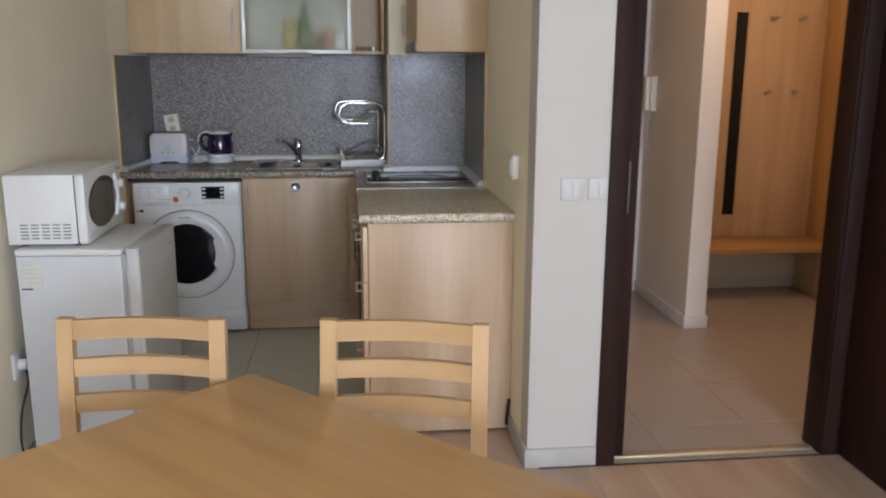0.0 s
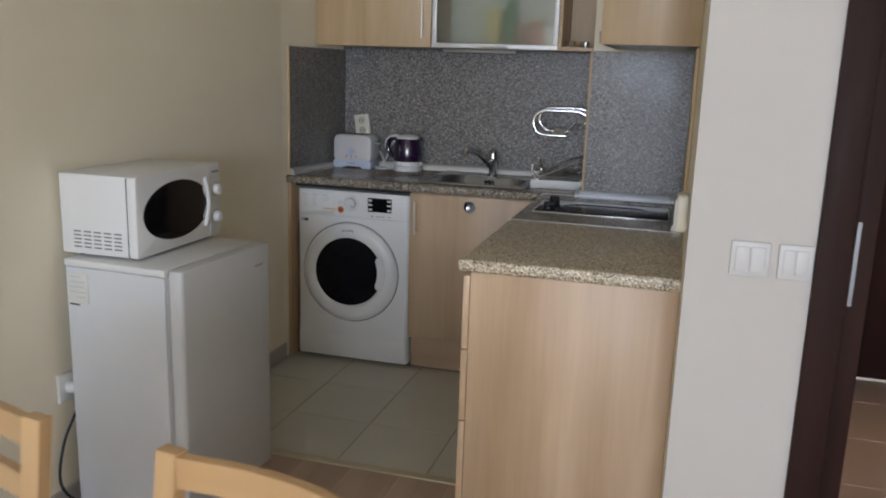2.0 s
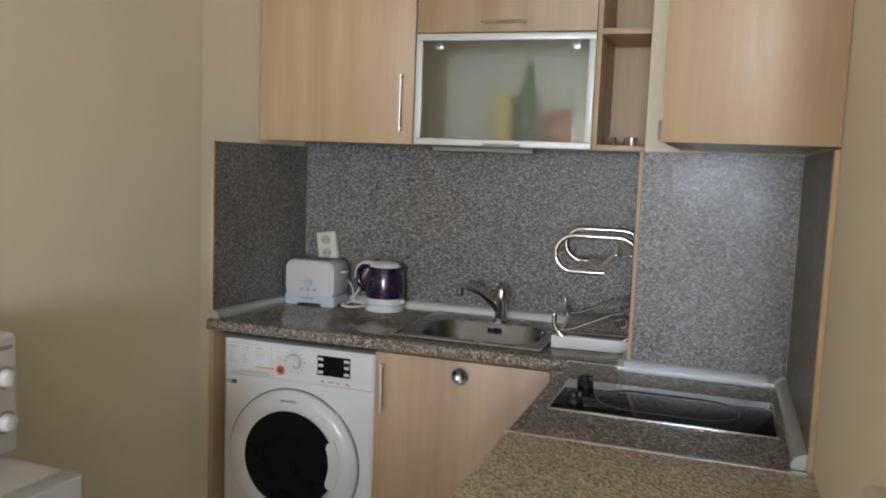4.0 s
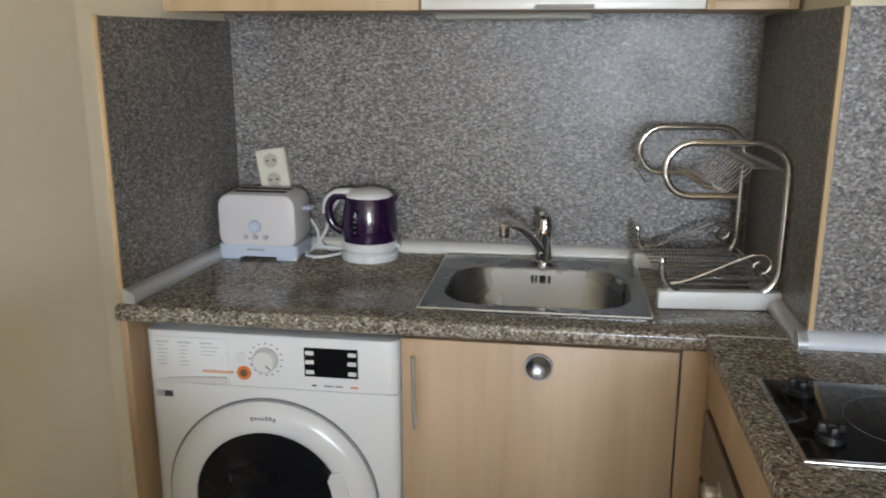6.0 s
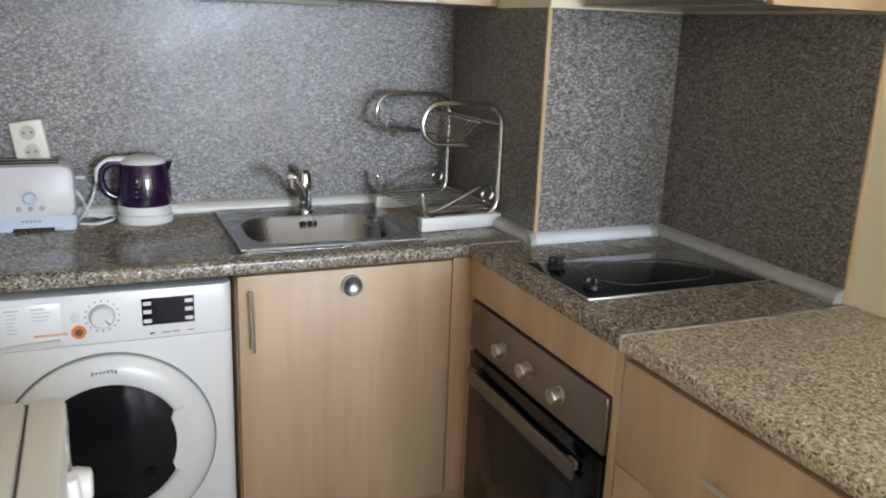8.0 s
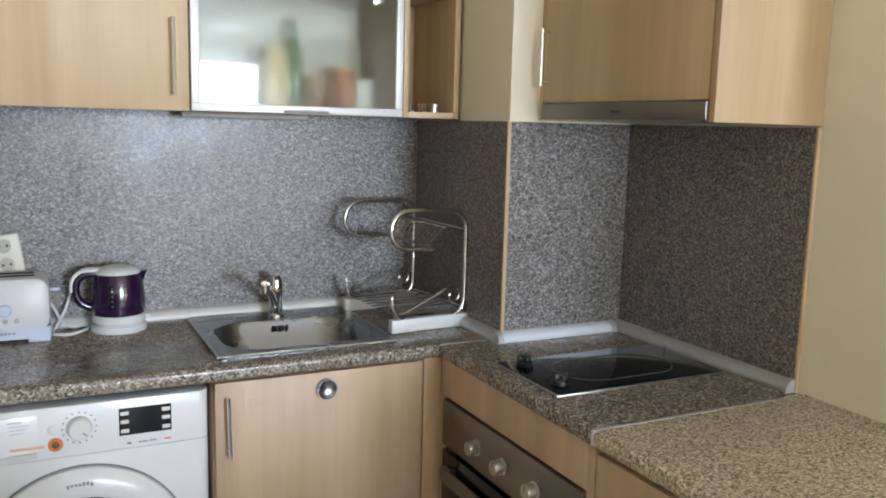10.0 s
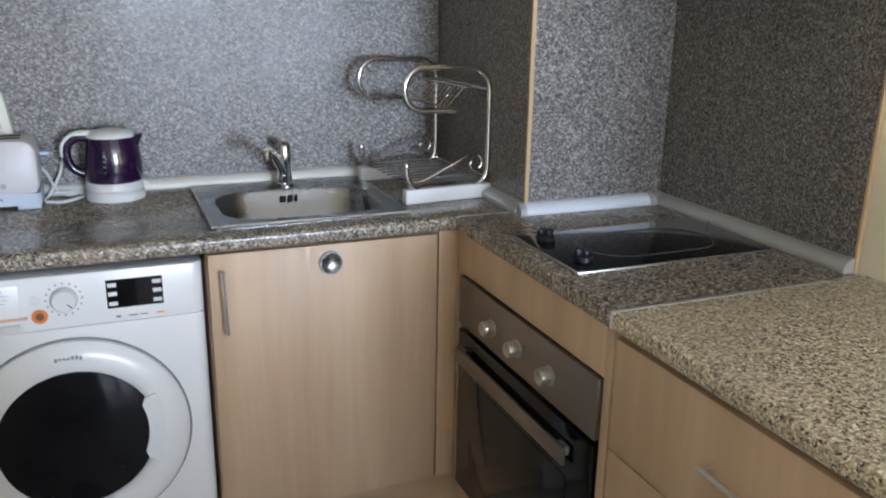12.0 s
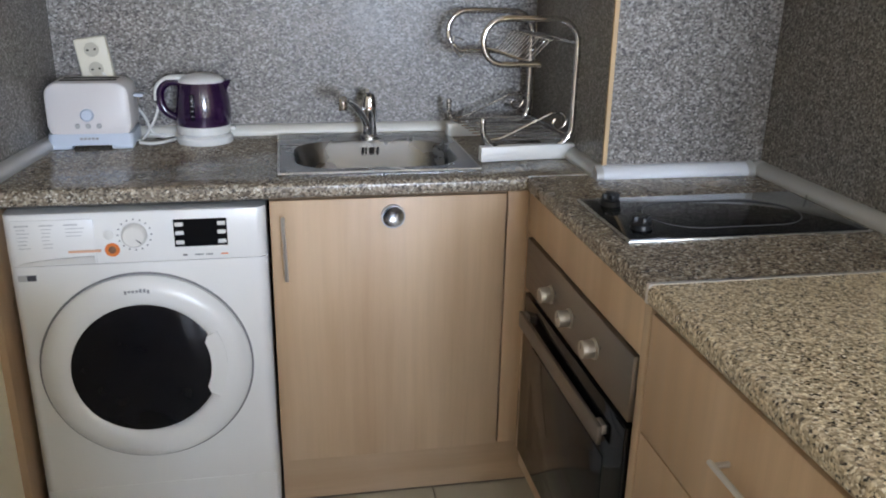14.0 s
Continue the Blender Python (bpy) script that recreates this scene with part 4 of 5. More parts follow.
def dish_rack():
    x0, x1, z = 0.482, 0.728, WT + 0.0005
    r = thing("dish_rack", (0.61, 4.96, z), "two-tier chrome wire dish rack with white plastic feet", "dish rack")

    def side(y):
        R = 0.055
        pts = [(x0, y, z + 0.098), (x0, y, z + 0.075)] + arc(x0 + R, z + 0.030 + R, R, 180, 270, 6, y)[0:] + [(x1 - R, y, z + 0.030)]
        pts += arc(x1 - R, z + 0.030 + R, R, 270, 360, 6, y) + [(x1, y, z + 0.285)]
        R2 = 0.062
        pts += arc(x1 - R2, z + 0.294, R2, 0, 90, 7, y) + [(0.535, y, z + 0.356)]
        R3 = 0.056
        pts += arc(0.531, z + 0.300, R3, 90, 270, 12, y) + [(0.628, y, z + 0.244)]
        return part("side_frame", tube(bmesh.new(), pts, 0.0078, 12), M_CHROME, r, "bent chrome tube side frame")

    for y in (4.812, 5.135):
        fr = side(y)
        part("knob", lathe(bmesh.new(), [(0.0075, 0), (0.009, 0.006), (0.006, 0.014), (0.001, 0.016)], (x0, y, z + 0.096), "z", 14), M_CHROME, fr)
        bm = bmesh.new()
        box(bm, x0 - 0.006, x1 + 0.008, y - 0.013, y + 0.013, z, z + 0.039, bev=0.003)
        part("foot", bm, M_WPLAST, r, "white plastic foot bar")
        # scrolled rail
        rail = [(x0 + 0.02, y, z + 0.055), (x0 + 0.06, y, z + 0.062), (x1 - 0.075, y, z + 0.112)]
        rail += [(x1 - 0.040 + 0.022 * math.cos(radians(a)), y, z + 0.099 + 0.022 * math.sin(radians(a))) for a in (110, 70, 30, -10, -50, -95)]
        rail += [(x1 - 0.042 + 0.012 * math.cos(radians(a)), y, z + 0.092 + 0.012 * math.sin(radians(a))) for a in (-140, -190, -230, -280)]
        part("scroll_rail", tube(bmesh.new(), curve_pts(rail, 4), 0.0035, 8), M_CHROME, r)
    # lower rack of wires
    for k in range(24):
        x = x0 + 0.030 + k * (x1 - x0 - 0.055) / 23
        pts = [(x, 4.818, z + 0.052)]
        for j in range(1, 12):
            pts.append((x, 4.818 + 0.311 * j / 12, z + 0.050 + (0.010 if j % 2 else 0.0)))
        pts.append((x, 5.129, z + 0.052))
        part("wire", tube(bmesh.new(), pts, 0.0017, 6), M_CHROME, r)
    for y in (4.83, 4.866, 4.90, 4.936, 4.972, 5.008, 5.044, 5.08, 5.117):
        part("cross_wire", tube(bmesh.new(), [(x0 + 0.012, y, z + 0.048), (x1 - 0.008, y, z + 0.048)], 0.0024, 6), M_CHROME, r)
    # upper cup tray, a shallow slanted wire trough
    for k in range(13):
        y = 4.835 + k * 0.0235
        pts = [(0.560, y, z + 0.258), (0.612, y, z + 0.250), (0.660, y, z + 0.300), (0.700, y, z + 0.302)]
        part("tray_wire", tube(bmesh.new(), pts, 0.0016, 6), M_CHROME, r)
    for x, zz in ((0.612, 0.247), (0.660, 0.303), (0.705, 0.302), (0.535, 0.246)):
        part("tray_rail", tube(bmesh.new(), [(x, 4.812, z + zz), (x, 5.135, z + zz)], 0.0028, 8), M_CHROME, r)
    for zz in (0.055, 0.295):
        part("back_rail", tube(bmesh.new(), [(x1 + 0.002, 4.806, z + zz), (x1 + 0.002, 5.141, z + zz)], 0.004, 8), M_CHROME, r)
    # glass holder loop at the far end
    bm = tube(bmesh.new(), [(0.475, 4.99, z + 0.290), (0.452, 4.99, z + 0.300), (0.445, 4.99, z + 0.275), (0.468, 4.99, z + 0.245), (0.480, 4.99, z + 0.25)], 0.0026, 8)
    part("hook", bm, M_CHROME, r)
    r.matrix_basis = Matrix.Translation((0.605, 4.955, z)) @ pose(0, 0, 0, 0, 0, 4.6)


dish_rack()


def toaster():
    x0, x1, y0, y1, z = -0.615, -0.403, 5.040, 5.172, WT
    t = thing("toaster", ((x0 + x1) / 2, 5.10, z), "white two-slot toaster with pale blue base", "toaster")
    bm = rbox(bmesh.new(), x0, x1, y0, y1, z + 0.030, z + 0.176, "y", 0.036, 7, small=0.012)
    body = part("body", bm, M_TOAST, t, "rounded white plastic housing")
    bm = rbox(bmesh.new(), x0 - 0.001, x1 + 0.001, y0 - 0.0015, y1 + 0.0015, z + 0.012, z + 0.042, "z", 0.014, 5)
    base = part("base", bm, M_BLUEPL, t, "pale blue plastic base")
    for xx in (x0 + 0.002, x1 - 0.057):
        for yy in (y0, y1 - 0.04):
            part("foot", B(xx, xx + 0.055, yy, yy + 0.04, z + 0.0005, z + 0.014, bev=0.004), M_BLUEPL, base)
    for yy in (5.082, 5.126):
        part("slot", B(x0 + 0.035, x1 - 0.035, yy - 0.012, yy + 0.012, z + 0.1725, z + 0.1770, bev=0.002), M_DARK, body, "dark bread slot")
    lv = part("lever", B(x1 + 0.001, x1 + 0.026, 5.090, 5.122, z + 0.128, z + 0.138, bev=0.004), M_BLUEPL, t, "pale blue push-down lever")
    cx = (x0 + x1) / 2 - 0.003
    part("browning_dial", lathe(bmesh.new(), [(0.0165, 0.002), (0.0165, -0.006), (0.013, -0.010)], (cx, y0, z + 0.092), "y", 28), M_BLUEPL, t, "pale blue browning dial")
    for dx in (-0.027, 0, 0.027):
        bm = lathe(bmesh.new(), [(0.0065, 0.002), (0.0065, -0.003), (0.005, -0.0045)], (cx + dx, y0, z + 0.063), "y", 18)
        part("button", bm, M_GREYPL, t, "small grey button")
        part("print_mark", B(cx + dx - 0.004, cx + dx + 0.004, y0 - 0.0008, y0 + 0.001, z + 0.0290, z + 0.0315), M_INK, t, smooth=False)
    for i in range(5):
        part("brand_bar", B(cx - 0.024 + i * 0.0098, cx - 0.017 + i * 0.0098, y0 - 0.0038, y0 - 0.0025, z + 0.027, z + 0.033), M_INK, base, smooth=False)


toaster()


def kettle():
    x, y, z = -0.226, 5.118, WT
    k = thing("kettle", (x, y, z), "dark purple plastic kettle on a white base", "kettle")
    part("power_base", lathe(bmesh.new(), [(0.073, 0.0005), (0.075, 0.004), (0.075, 0.018), (0.069, 0.024)], (x, y, z), "z", 44), M_WPLAST, k, "white power base")
    part("collar", lathe(bmesh.new(), [(0.066, 0.024), (0.0725, 0.030), (0.0725, 0.047), (0.070, 0.050)], (x, y, z), "z", 44), M_WPLAST, k, "white plastic collar")
    prof = [(0.0705, 0.050), (0.0735, 0.060), (0.0740, 0.082), (0.0725, 0.110), (0.0685, 0.138), (0.0635, 0.158), (0.061, 0.166)]
    body = part("body", lathe(bmesh.new(), prof, (x, y, z), "z", 44), M_PURPLE, k, "glossy dark purple jug")
    bm = lathe(bmesh.new(), [(0.0612, 0.166), (0.060, 0.171), (0.050, 0.180), (0.024, 0.187), (0.001, 0.188)], (x, y, z), "z", 40)
    lid = part("lid", bm, M_WPLAST, k, "white domed lid")
    part("lid_tab", B(x - 0.095, x - 0.040, y - 0.012, y + 0.012, z + 0.170, z + 0.181, bev=0.005), M_WPLAST, lid)
    bm = bmesh.new()
    v = [bm.verts.new(p) for p in ((x + 0.045, y - 0.026, z + 0.167), (x + 0.045, y + 0.026, z + 0.167), (x + 0.062, y - 0.020, z + 0.134), (x + 0.062, y + 0.020, z + 0.140), (x + 0.080, y - 0.007, z + 0.171), (x + 0.080, y + 0.007, z + 0.171))]
    for f in ((0, 2, 4), (1, 5, 3), (2, 3, 5, 4), (0, 4, 5, 1), (0, 1, 3, 2)):
        bm.faces.new([v[i] for i in f])
    part("spout", bm, M_PURPLE, body)
    pts = curve_pts([(x - 0.052, y, z + 0.163), (x - 0.085, y, z + 0.164), (x - 0.107, y, z + 0.146), (x - 0.111, y, z + 0.114), (x - 0.098, y, z + 0.084), (x - 0.068, y, z + 0.066)], 7)
    bm = tube(bmesh.new(), pts, 0.0115, 12)
    part("handle", bm, M_PURPLE, k, "glossy purple loop handle")
    pts = curve_pts([(x - 0.040, y, z + 0.177), (x - 0.086, y, z + 0.175), (x - 0.116, y, z + 0.152), (x - 0.121, y, z + 0.116)], 7)
    part("handle_shell", tube(bmesh.new(), pts, 0.0075, 10), M_WPLAST, k, "white strip over the handle")
    gw = part("water_gauge", B(x - 0.028, x - 0.016, y - 0.0755, y - 0.060, z + 0.070, z + 0.140, bev=0.004), M_BOWL, body, "smoky water level window")
    for i in range(4):
        part("gauge_mark", B(x - 0.0255, x - 0.0185, y - 0.0762, y - 0.0745, z + 0.082 + i * 0.014, z + 0.0835 + i * 0.014), M_INK, gw, smooth=False)
    part("switch", B(x + 0.068, x + 0.084, y - 0.018, y + 0.004, z + 0.034, z + 0.044, bev=0.003), M_WPLAST, k, "white rocker switch")


kettle()


def cables():
    z = WT + 0.004
    p1 = curve_pts([(-0.50, 5.207, 1.128), (-0.475, 5.17, 1.08), (-0.40, 5.188, 0.99), (-0.375, 5.16, 0.945), (-0.345, 5.165, z), (-0.315, 5.17, z + 0.004), (-0.285, 5.165, z + 0.006)], 8)
    solid("kettle_cable", tube(bmesh.new(), p1, 0.0042, 8), M_WPLAST, "white kettle power cable beside the toaster", "cable")
    p2 = curve_pts([(-0.318, 5.185, 1.075), (-0.345, 5.18, 1.03), (-0.365, 5.175, 0.972), (-0.395, 5.150, z + 0.002), (-0.402, 5.120, z + 0.002)], 8)
    solid("toaster_cable", tube(bmesh.new(), p2, 0.0042, 8), M_WPLAST, "white looped toaster cable on the worktop", "cable")
    p3 = curve_pts([(-0.398, 5.10, z), (-0.36, 5.085, z), (-0.325, 5.115, z), (-0.305, 5.16, z), (-0.33, 5.172, z + 0.006), (-0.38, 5.15, z + 0.012)], 8)
    solid("toaster_cable", tube(bmesh.new(), p3, 0.0042, 8), M_WPLAST, "white coiled cable end on the worktop", "cable")


cables()


def double_socket():
    x0, x1, y, z0, z1 = -0.546, -0.462, BY - 0.0105, 1.080, 1.196
    s = thing("wall_socket", ((x0 + x1) / 2, y, z0), "ivory plastic double wall socket above the toaster", "socket")
    plate = part("plate", B(x0, x1, y - 0.026, y, z0, z1, bev=0.006, seg=3), M_CREAMPL, s)
    for z in (1.164, 1.112):
        c = ((x0 + x1) / 2, y - 0.026, z)
        rg = part("outlet", lathe(bmesh.new(), [(0.0225, 0.0005), (0.0225, -0.0025), (0.0195, -0.0025), (0.0185, 0.010), (0.001, 0.010)], c, "y", 28, cap=False), M_CREAMPL, s, "round recessed outlet")
        for dx in (-0.0095, 0.0095):
            part("pin_hole", lathe(bmesh.new(), [(0.003, 0.0), (0.003, -0.0016)], (c[0] + dx, c[1] - 0.0015, z), "y", 10), M_DARK, rg)
        # uncut recess: a darker disc paints the shade of its floor
        part("outlet_floor", lathe(bmesh.new(), [(0.0192, 0.0), (0.0192, -0.0012)], c, "y", 24), M_CREAMD, rg)
    s.matrix_basis = pose((x0 + x1) / 2 + 0.004, y, z0, 0, -8, 0)


double_socket()


def hob():
    x0, x1, y0, y1, z = 0.611, 1.122, 4.122, 4.412, WT
    h = thing("hob", ((x0 + x1) / 2, (y0 + y1) / 2, z), "black glass hob with oval cooking zone and two black knobs", "hob")
    fr = B(x0, x1, y0, y1, z + 0.0005, z + 0.0045, bev=0.0015)
    part("frame", fr, M_STEEL, h, "thin steel rim")
    part("glass", B(x0 + 0.006, x1 - 0.006, y0 + 0.006, y1 - 0.006, z + 0.002, z + 0.0065, bev=0.0012), M_GLASSB, h, "glossy black glass plate")
    bm = bmesh.new()
    ring = []
    cx, cy, half, r = 0.875, (y0 + y1) / 2, 0.075, 0.092
    for k in range(64):
        a = 2 * math.pi * k / 64
        ring.append((cx + (half if math.cos(a) >= 0 else -half) + r * math.cos(a), cy + r * math.sin(a), z + 0.0066))
    tube(bm, ring, 0.0008, 4, closed=True)
    part("zone_ring", bm, M_ZONE, h, "thin grey line marking the oval cooking zone")
    for y in (4.352, 4.190):
        kb = part("knob", lathe(bmesh.new(), [(0.021, 0.0), (0.021, 0.010), (0.018, 0.013), (0.012, 0.014), (0.0115, 0.026), (0.010, 0.028)], (0.664, y, z + 0.0065), "z", 24), M_BLACKPL, h, "black plastic knob")
        part("grip", B(0.645, 0.683, y - 0.006, y + 0.006, z + 0.018, z + 0.033, bev=0.003), M_BLACKPL, kb)
        part("grip", B(0.658, 0.670, y - 0.019, y + 0.019, z + 0.018, z + 0.0325, bev=0.003), M_BLACKPL, kb)


hob()


# ---- wall units ----
UZ, UT, UY = 1.543, 2.32, 4.900


def upper_units():
    a = thing("wall_cabinet", (-0.36, 5.05, UZ), "light oak wall cabinet with one tall closed door", "cabinet")
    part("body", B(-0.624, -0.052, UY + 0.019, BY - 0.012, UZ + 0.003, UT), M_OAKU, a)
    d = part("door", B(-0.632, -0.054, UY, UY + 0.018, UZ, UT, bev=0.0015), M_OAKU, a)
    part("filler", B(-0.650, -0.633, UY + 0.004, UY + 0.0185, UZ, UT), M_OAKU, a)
    bar_handle(d, (-0.094, UY, 1.588), (-0.094, UY, 1.775), (0, -1, 0))

    g = thing("wall_cabinet", (0.25, 5.05, UZ), "light oak wall cabinet with silver-framed frosted glass flap", "cabinet")
    x0, x1, zt = -0.050, 0.5565, 1.912
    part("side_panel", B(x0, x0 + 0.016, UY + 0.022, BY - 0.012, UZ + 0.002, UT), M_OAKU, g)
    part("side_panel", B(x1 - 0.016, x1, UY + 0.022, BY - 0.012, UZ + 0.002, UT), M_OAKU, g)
    part("bottom", B(x0 + 0.0165, x1 - 0.0165, UY + 0.022, BY - 0.012, UZ + 0.002, UZ + 0.018), M_OAKX, g)
    part("shelf", B(x0 + 0.0165, x1 - 0.0165, UY + 0.022, BY - 0.012, zt - 0.002, zt + 0.014), M_OAKX, g)
    part("back_panel", B(x0 + 0.0165, x1 - 0.0165, BY - 0.0215, BY - 0.013, UZ + 0.019, zt - 0.003), M_CREAMD, g, "dull beige back board")
    thing_frame(g, x0 + 0.001, x1 - 0.001, UZ + 0.001, zt)
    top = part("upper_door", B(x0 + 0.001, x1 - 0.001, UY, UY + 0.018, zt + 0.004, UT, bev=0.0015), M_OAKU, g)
    bar_handle(top, (0.184, UY, zt + 0.034), (0.330, UY, zt + 0.034), (0, -1, 0))
    part("top_panel", B(x0, x1, UY + 0.022, BY - 0.012, UT + 0.0005, UT + 0.016), M_OAKX, g)

    o = thing("open_shelf", (0.645, 5.05, UZ), "open light oak shelf unit beside the column", "shelf")
    x0, x1 = 0.5575, 0.741
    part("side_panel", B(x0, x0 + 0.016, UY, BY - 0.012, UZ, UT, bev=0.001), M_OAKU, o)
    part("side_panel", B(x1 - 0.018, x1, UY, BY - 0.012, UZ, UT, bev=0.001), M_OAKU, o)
    for z in (UZ, 1.905, UT - 0.018):
        part("shelf", B(x0 + 0.0165, x1 - 0.0185, UY + 0.001, BY - 0.012, z, z + 0.018, bev=0.001), M_OAKX, o)
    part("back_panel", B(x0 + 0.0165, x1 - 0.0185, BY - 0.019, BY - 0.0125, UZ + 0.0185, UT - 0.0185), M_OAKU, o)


def thing_frame(g, x0, x1, z0, z1):
    w, y0, y1 = 0.022, UY, UY + 0.020
    fl = part("flap", B(x0, x1, y0, y1, z0, z0 + w, bev=0.002), M_ALUW, g, "matt silver flap frame")
    for a in ((x0, x1, z1 - w, z1), (x0, x0 + w, z0 + w + 0.0002, z1 - w - 0.0002), (x1 - w, x1, z0 + w + 0.0002, z1 - w - 0.0002)):
        part("frame_bar", B(a[0], a[1], y0, y1, a[2], a[3], bev=0.002), M_ALUW, fl)
    part("pane", B(x0 + w - 0.003, x1 - w + 0.003, y0 + 0.008, y0 + 0.012, z0 + w - 0.003, z1 - w + 0.003), M_FROST, fl, "frosted glass pane", smooth=False).visible_shadow = False
    bm = tube(bmesh.new(), [(0.20, y0 - 0.012, z0 + 0.006), (0.325, y0 - 0.012, z0 + 0.006)], 0.004, 8)
    for x in (0.205, 0.320):
        tube(bm, [(x, y0 + 0.001, z0 + 0.006), (x, y0 - 0.012, z0 + 0.006)], 0.003, 8)
    part("handle", bm, M_ALU, fl, "slim satin metal bar handle")
    for x, k in ((x0 + 0.07, 1), (x1 - 0.07, 1)):
        part("hinge", B(x - 0.018, x + 0.018, y1, y1 + 0.012, z1 - 0.05, z1 - 0.024, bev=0.002), M_STEEL, fl, "steel hinge")
    for x in (x0 + 0.024, x1 - 0.024):
        part("gas_strut", tube(bmesh.new(), [(x, y1 + 0.004, z1 - 0.12), (x, y1 + 0.10, z1 - 0.03)], 0.005, 8), M_STEEL, fl)
    return fl


upper_units()


def lamp_strip():
    l = thing("under_cabinet_lamp", (0.14, 5.10, UZ), "slim white lamp strip under the wall cabinet", "lamp")
    part("housing", B(-0.045, 0.325, 5.085, 5.118, UZ - 0.015, UZ + 0.0015, bev=0.004), M_LAMPGR, l)
    part("diffuser", B(-0.03, 0.31, 5.080, 5.0865, UZ - 0.012, UZ - 0.003, bev=0.002), M_LAMPGR, l, "unlit milky diffuser")


lamp_strip()


def jar(name, x, y, z, r, h, mat, lidmat, label, cat):
    j = thing(name, (x, y, z), label, cat)
    part("body", lathe(bmesh.new(), [(r * 0.92, 0.0005), (r, 0.006), (r, h * 0.78), (r * 0.82, h * 0.86), (r * 0.82, h * 0.88)], (x, y, z), "z", 24), mat, j)
    part("lid", lathe(bmesh.new(), [(r * 0.86, h * 0.88), (r * 0.86, h * 0.99), (r * 0.8, h)], (x, y, z), "z", 24), lidmat, j)


zb = UZ + 0.018
jar("storage_jar", 0.215, 5.07, zb, 0.042, 0.175, M_TEA, M_TEA, "yellow storage jar behind frosted glass", "jar")
jar("storage_jar", 0.345, 5.08, zb, 0.040, 0.105, M_BROWNJ, M_RED, "brown jar with a red lid behind frosted glass", "jar")
jar("storage_jar", 0.425, 5.06, zb, 0.038, 0.13, M_RED, M_TEA, "red jar behind frosted glass", "jar")
b = thing("bottle", (0.29, 5.12, zb), "tall green glass bottle behind frosted glass", "bottle")
part("body", lathe(bmesh.new(), [(0.030, 0.0005), (0.032, 0.005), (0.032, 0.16), (0.012, 0.21), (0.012, 0.255)], (0.29, 5.12, zb), "z", 24), M_GREEN, b)
part("cap", lathe(bmesh.new(), [(0.0135, 0.255), (0.0135, 0.275)], (0.29, 5.12, zb), "z", 18), M_RED, b)
solid("tea_box", B(0.465, 0.525, 5.04, 5.13, zb + 0.0005, zb + 0.095, bev=0.002), M_CREAMPL, "pale cardboard box behind frosted glass", "box")
for x in (0.600, 0.640, 0.678):
    g = thing("shot_glass", (x, 4.945, UZ + 0.018), "small glass on the open shelf", "glass", group="small glasses")
    part("cup", lathe(bmesh.new(), [(0.014, 0.0005), (0.0165, 0.026), (0.0150, 0.026), (0.0125, 0.004), (0.001, 0.004)], (x, 4.945, UZ + 0.018), "z", 20), M_PANE if x < 0.66 else M_STEEL, g)


def hood_cabinet():
    h = thing("hood_cabinet", (1.0, 4.28, UZ), "light oak wall cabinet over the hob with one closed door", "cabinet")
    X = 0.845
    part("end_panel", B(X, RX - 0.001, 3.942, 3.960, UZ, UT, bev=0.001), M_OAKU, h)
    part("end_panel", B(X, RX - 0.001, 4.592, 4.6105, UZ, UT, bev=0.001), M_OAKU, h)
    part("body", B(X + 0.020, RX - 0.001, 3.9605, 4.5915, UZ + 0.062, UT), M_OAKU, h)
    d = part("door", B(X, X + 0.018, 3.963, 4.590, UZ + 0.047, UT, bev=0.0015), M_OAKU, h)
    bar_handle(d, (X, 4.573, 1.640), (X, 4.573, 1.785), (-1, 0, 0))


hood_cabinet()


def hood():
    h = thing("cooker_hood", (1.0, 4.28, UZ), "slim brushed steel cooker hood built into the cabinet", "cooker hood")
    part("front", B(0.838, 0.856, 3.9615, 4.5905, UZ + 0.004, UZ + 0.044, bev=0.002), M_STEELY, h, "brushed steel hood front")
    part("body", B(0.857, RX - 0.002, 3.9615, 4.5905, UZ + 0.006, UZ + 0.060), M_GREYPL, h)
    for i in range(3):
        y0 = 3.985 + i * 0.2
        part("grease_filter", B(0.89, 1.13, y0, y0 + 0.185, UZ + 0.0015, UZ + 0.0058, bev=0.001, seg=1), M_STEEL, h, "metal grease filter")
    for i in range(3):
        part("brand_bar", B(0.8366, 0.839, 4.245 + i * 0.012, 4.254 + i * 0.012, UZ + 0.020, UZ + 0.026), M_INKD, h, smooth=False)


hood()


# ---- fridge corner ----
def turn_about(ob, x, y, deg):
    """Turn a thing on the spot about an upright line through x, y."""
    p = Matrix.Translation((x, y, 0))
    ob.matrix_basis = p @ pose(0, 0, 0, 0, 0, deg) @ p.inverted() @ Matrix.Translation(BASE[ob])


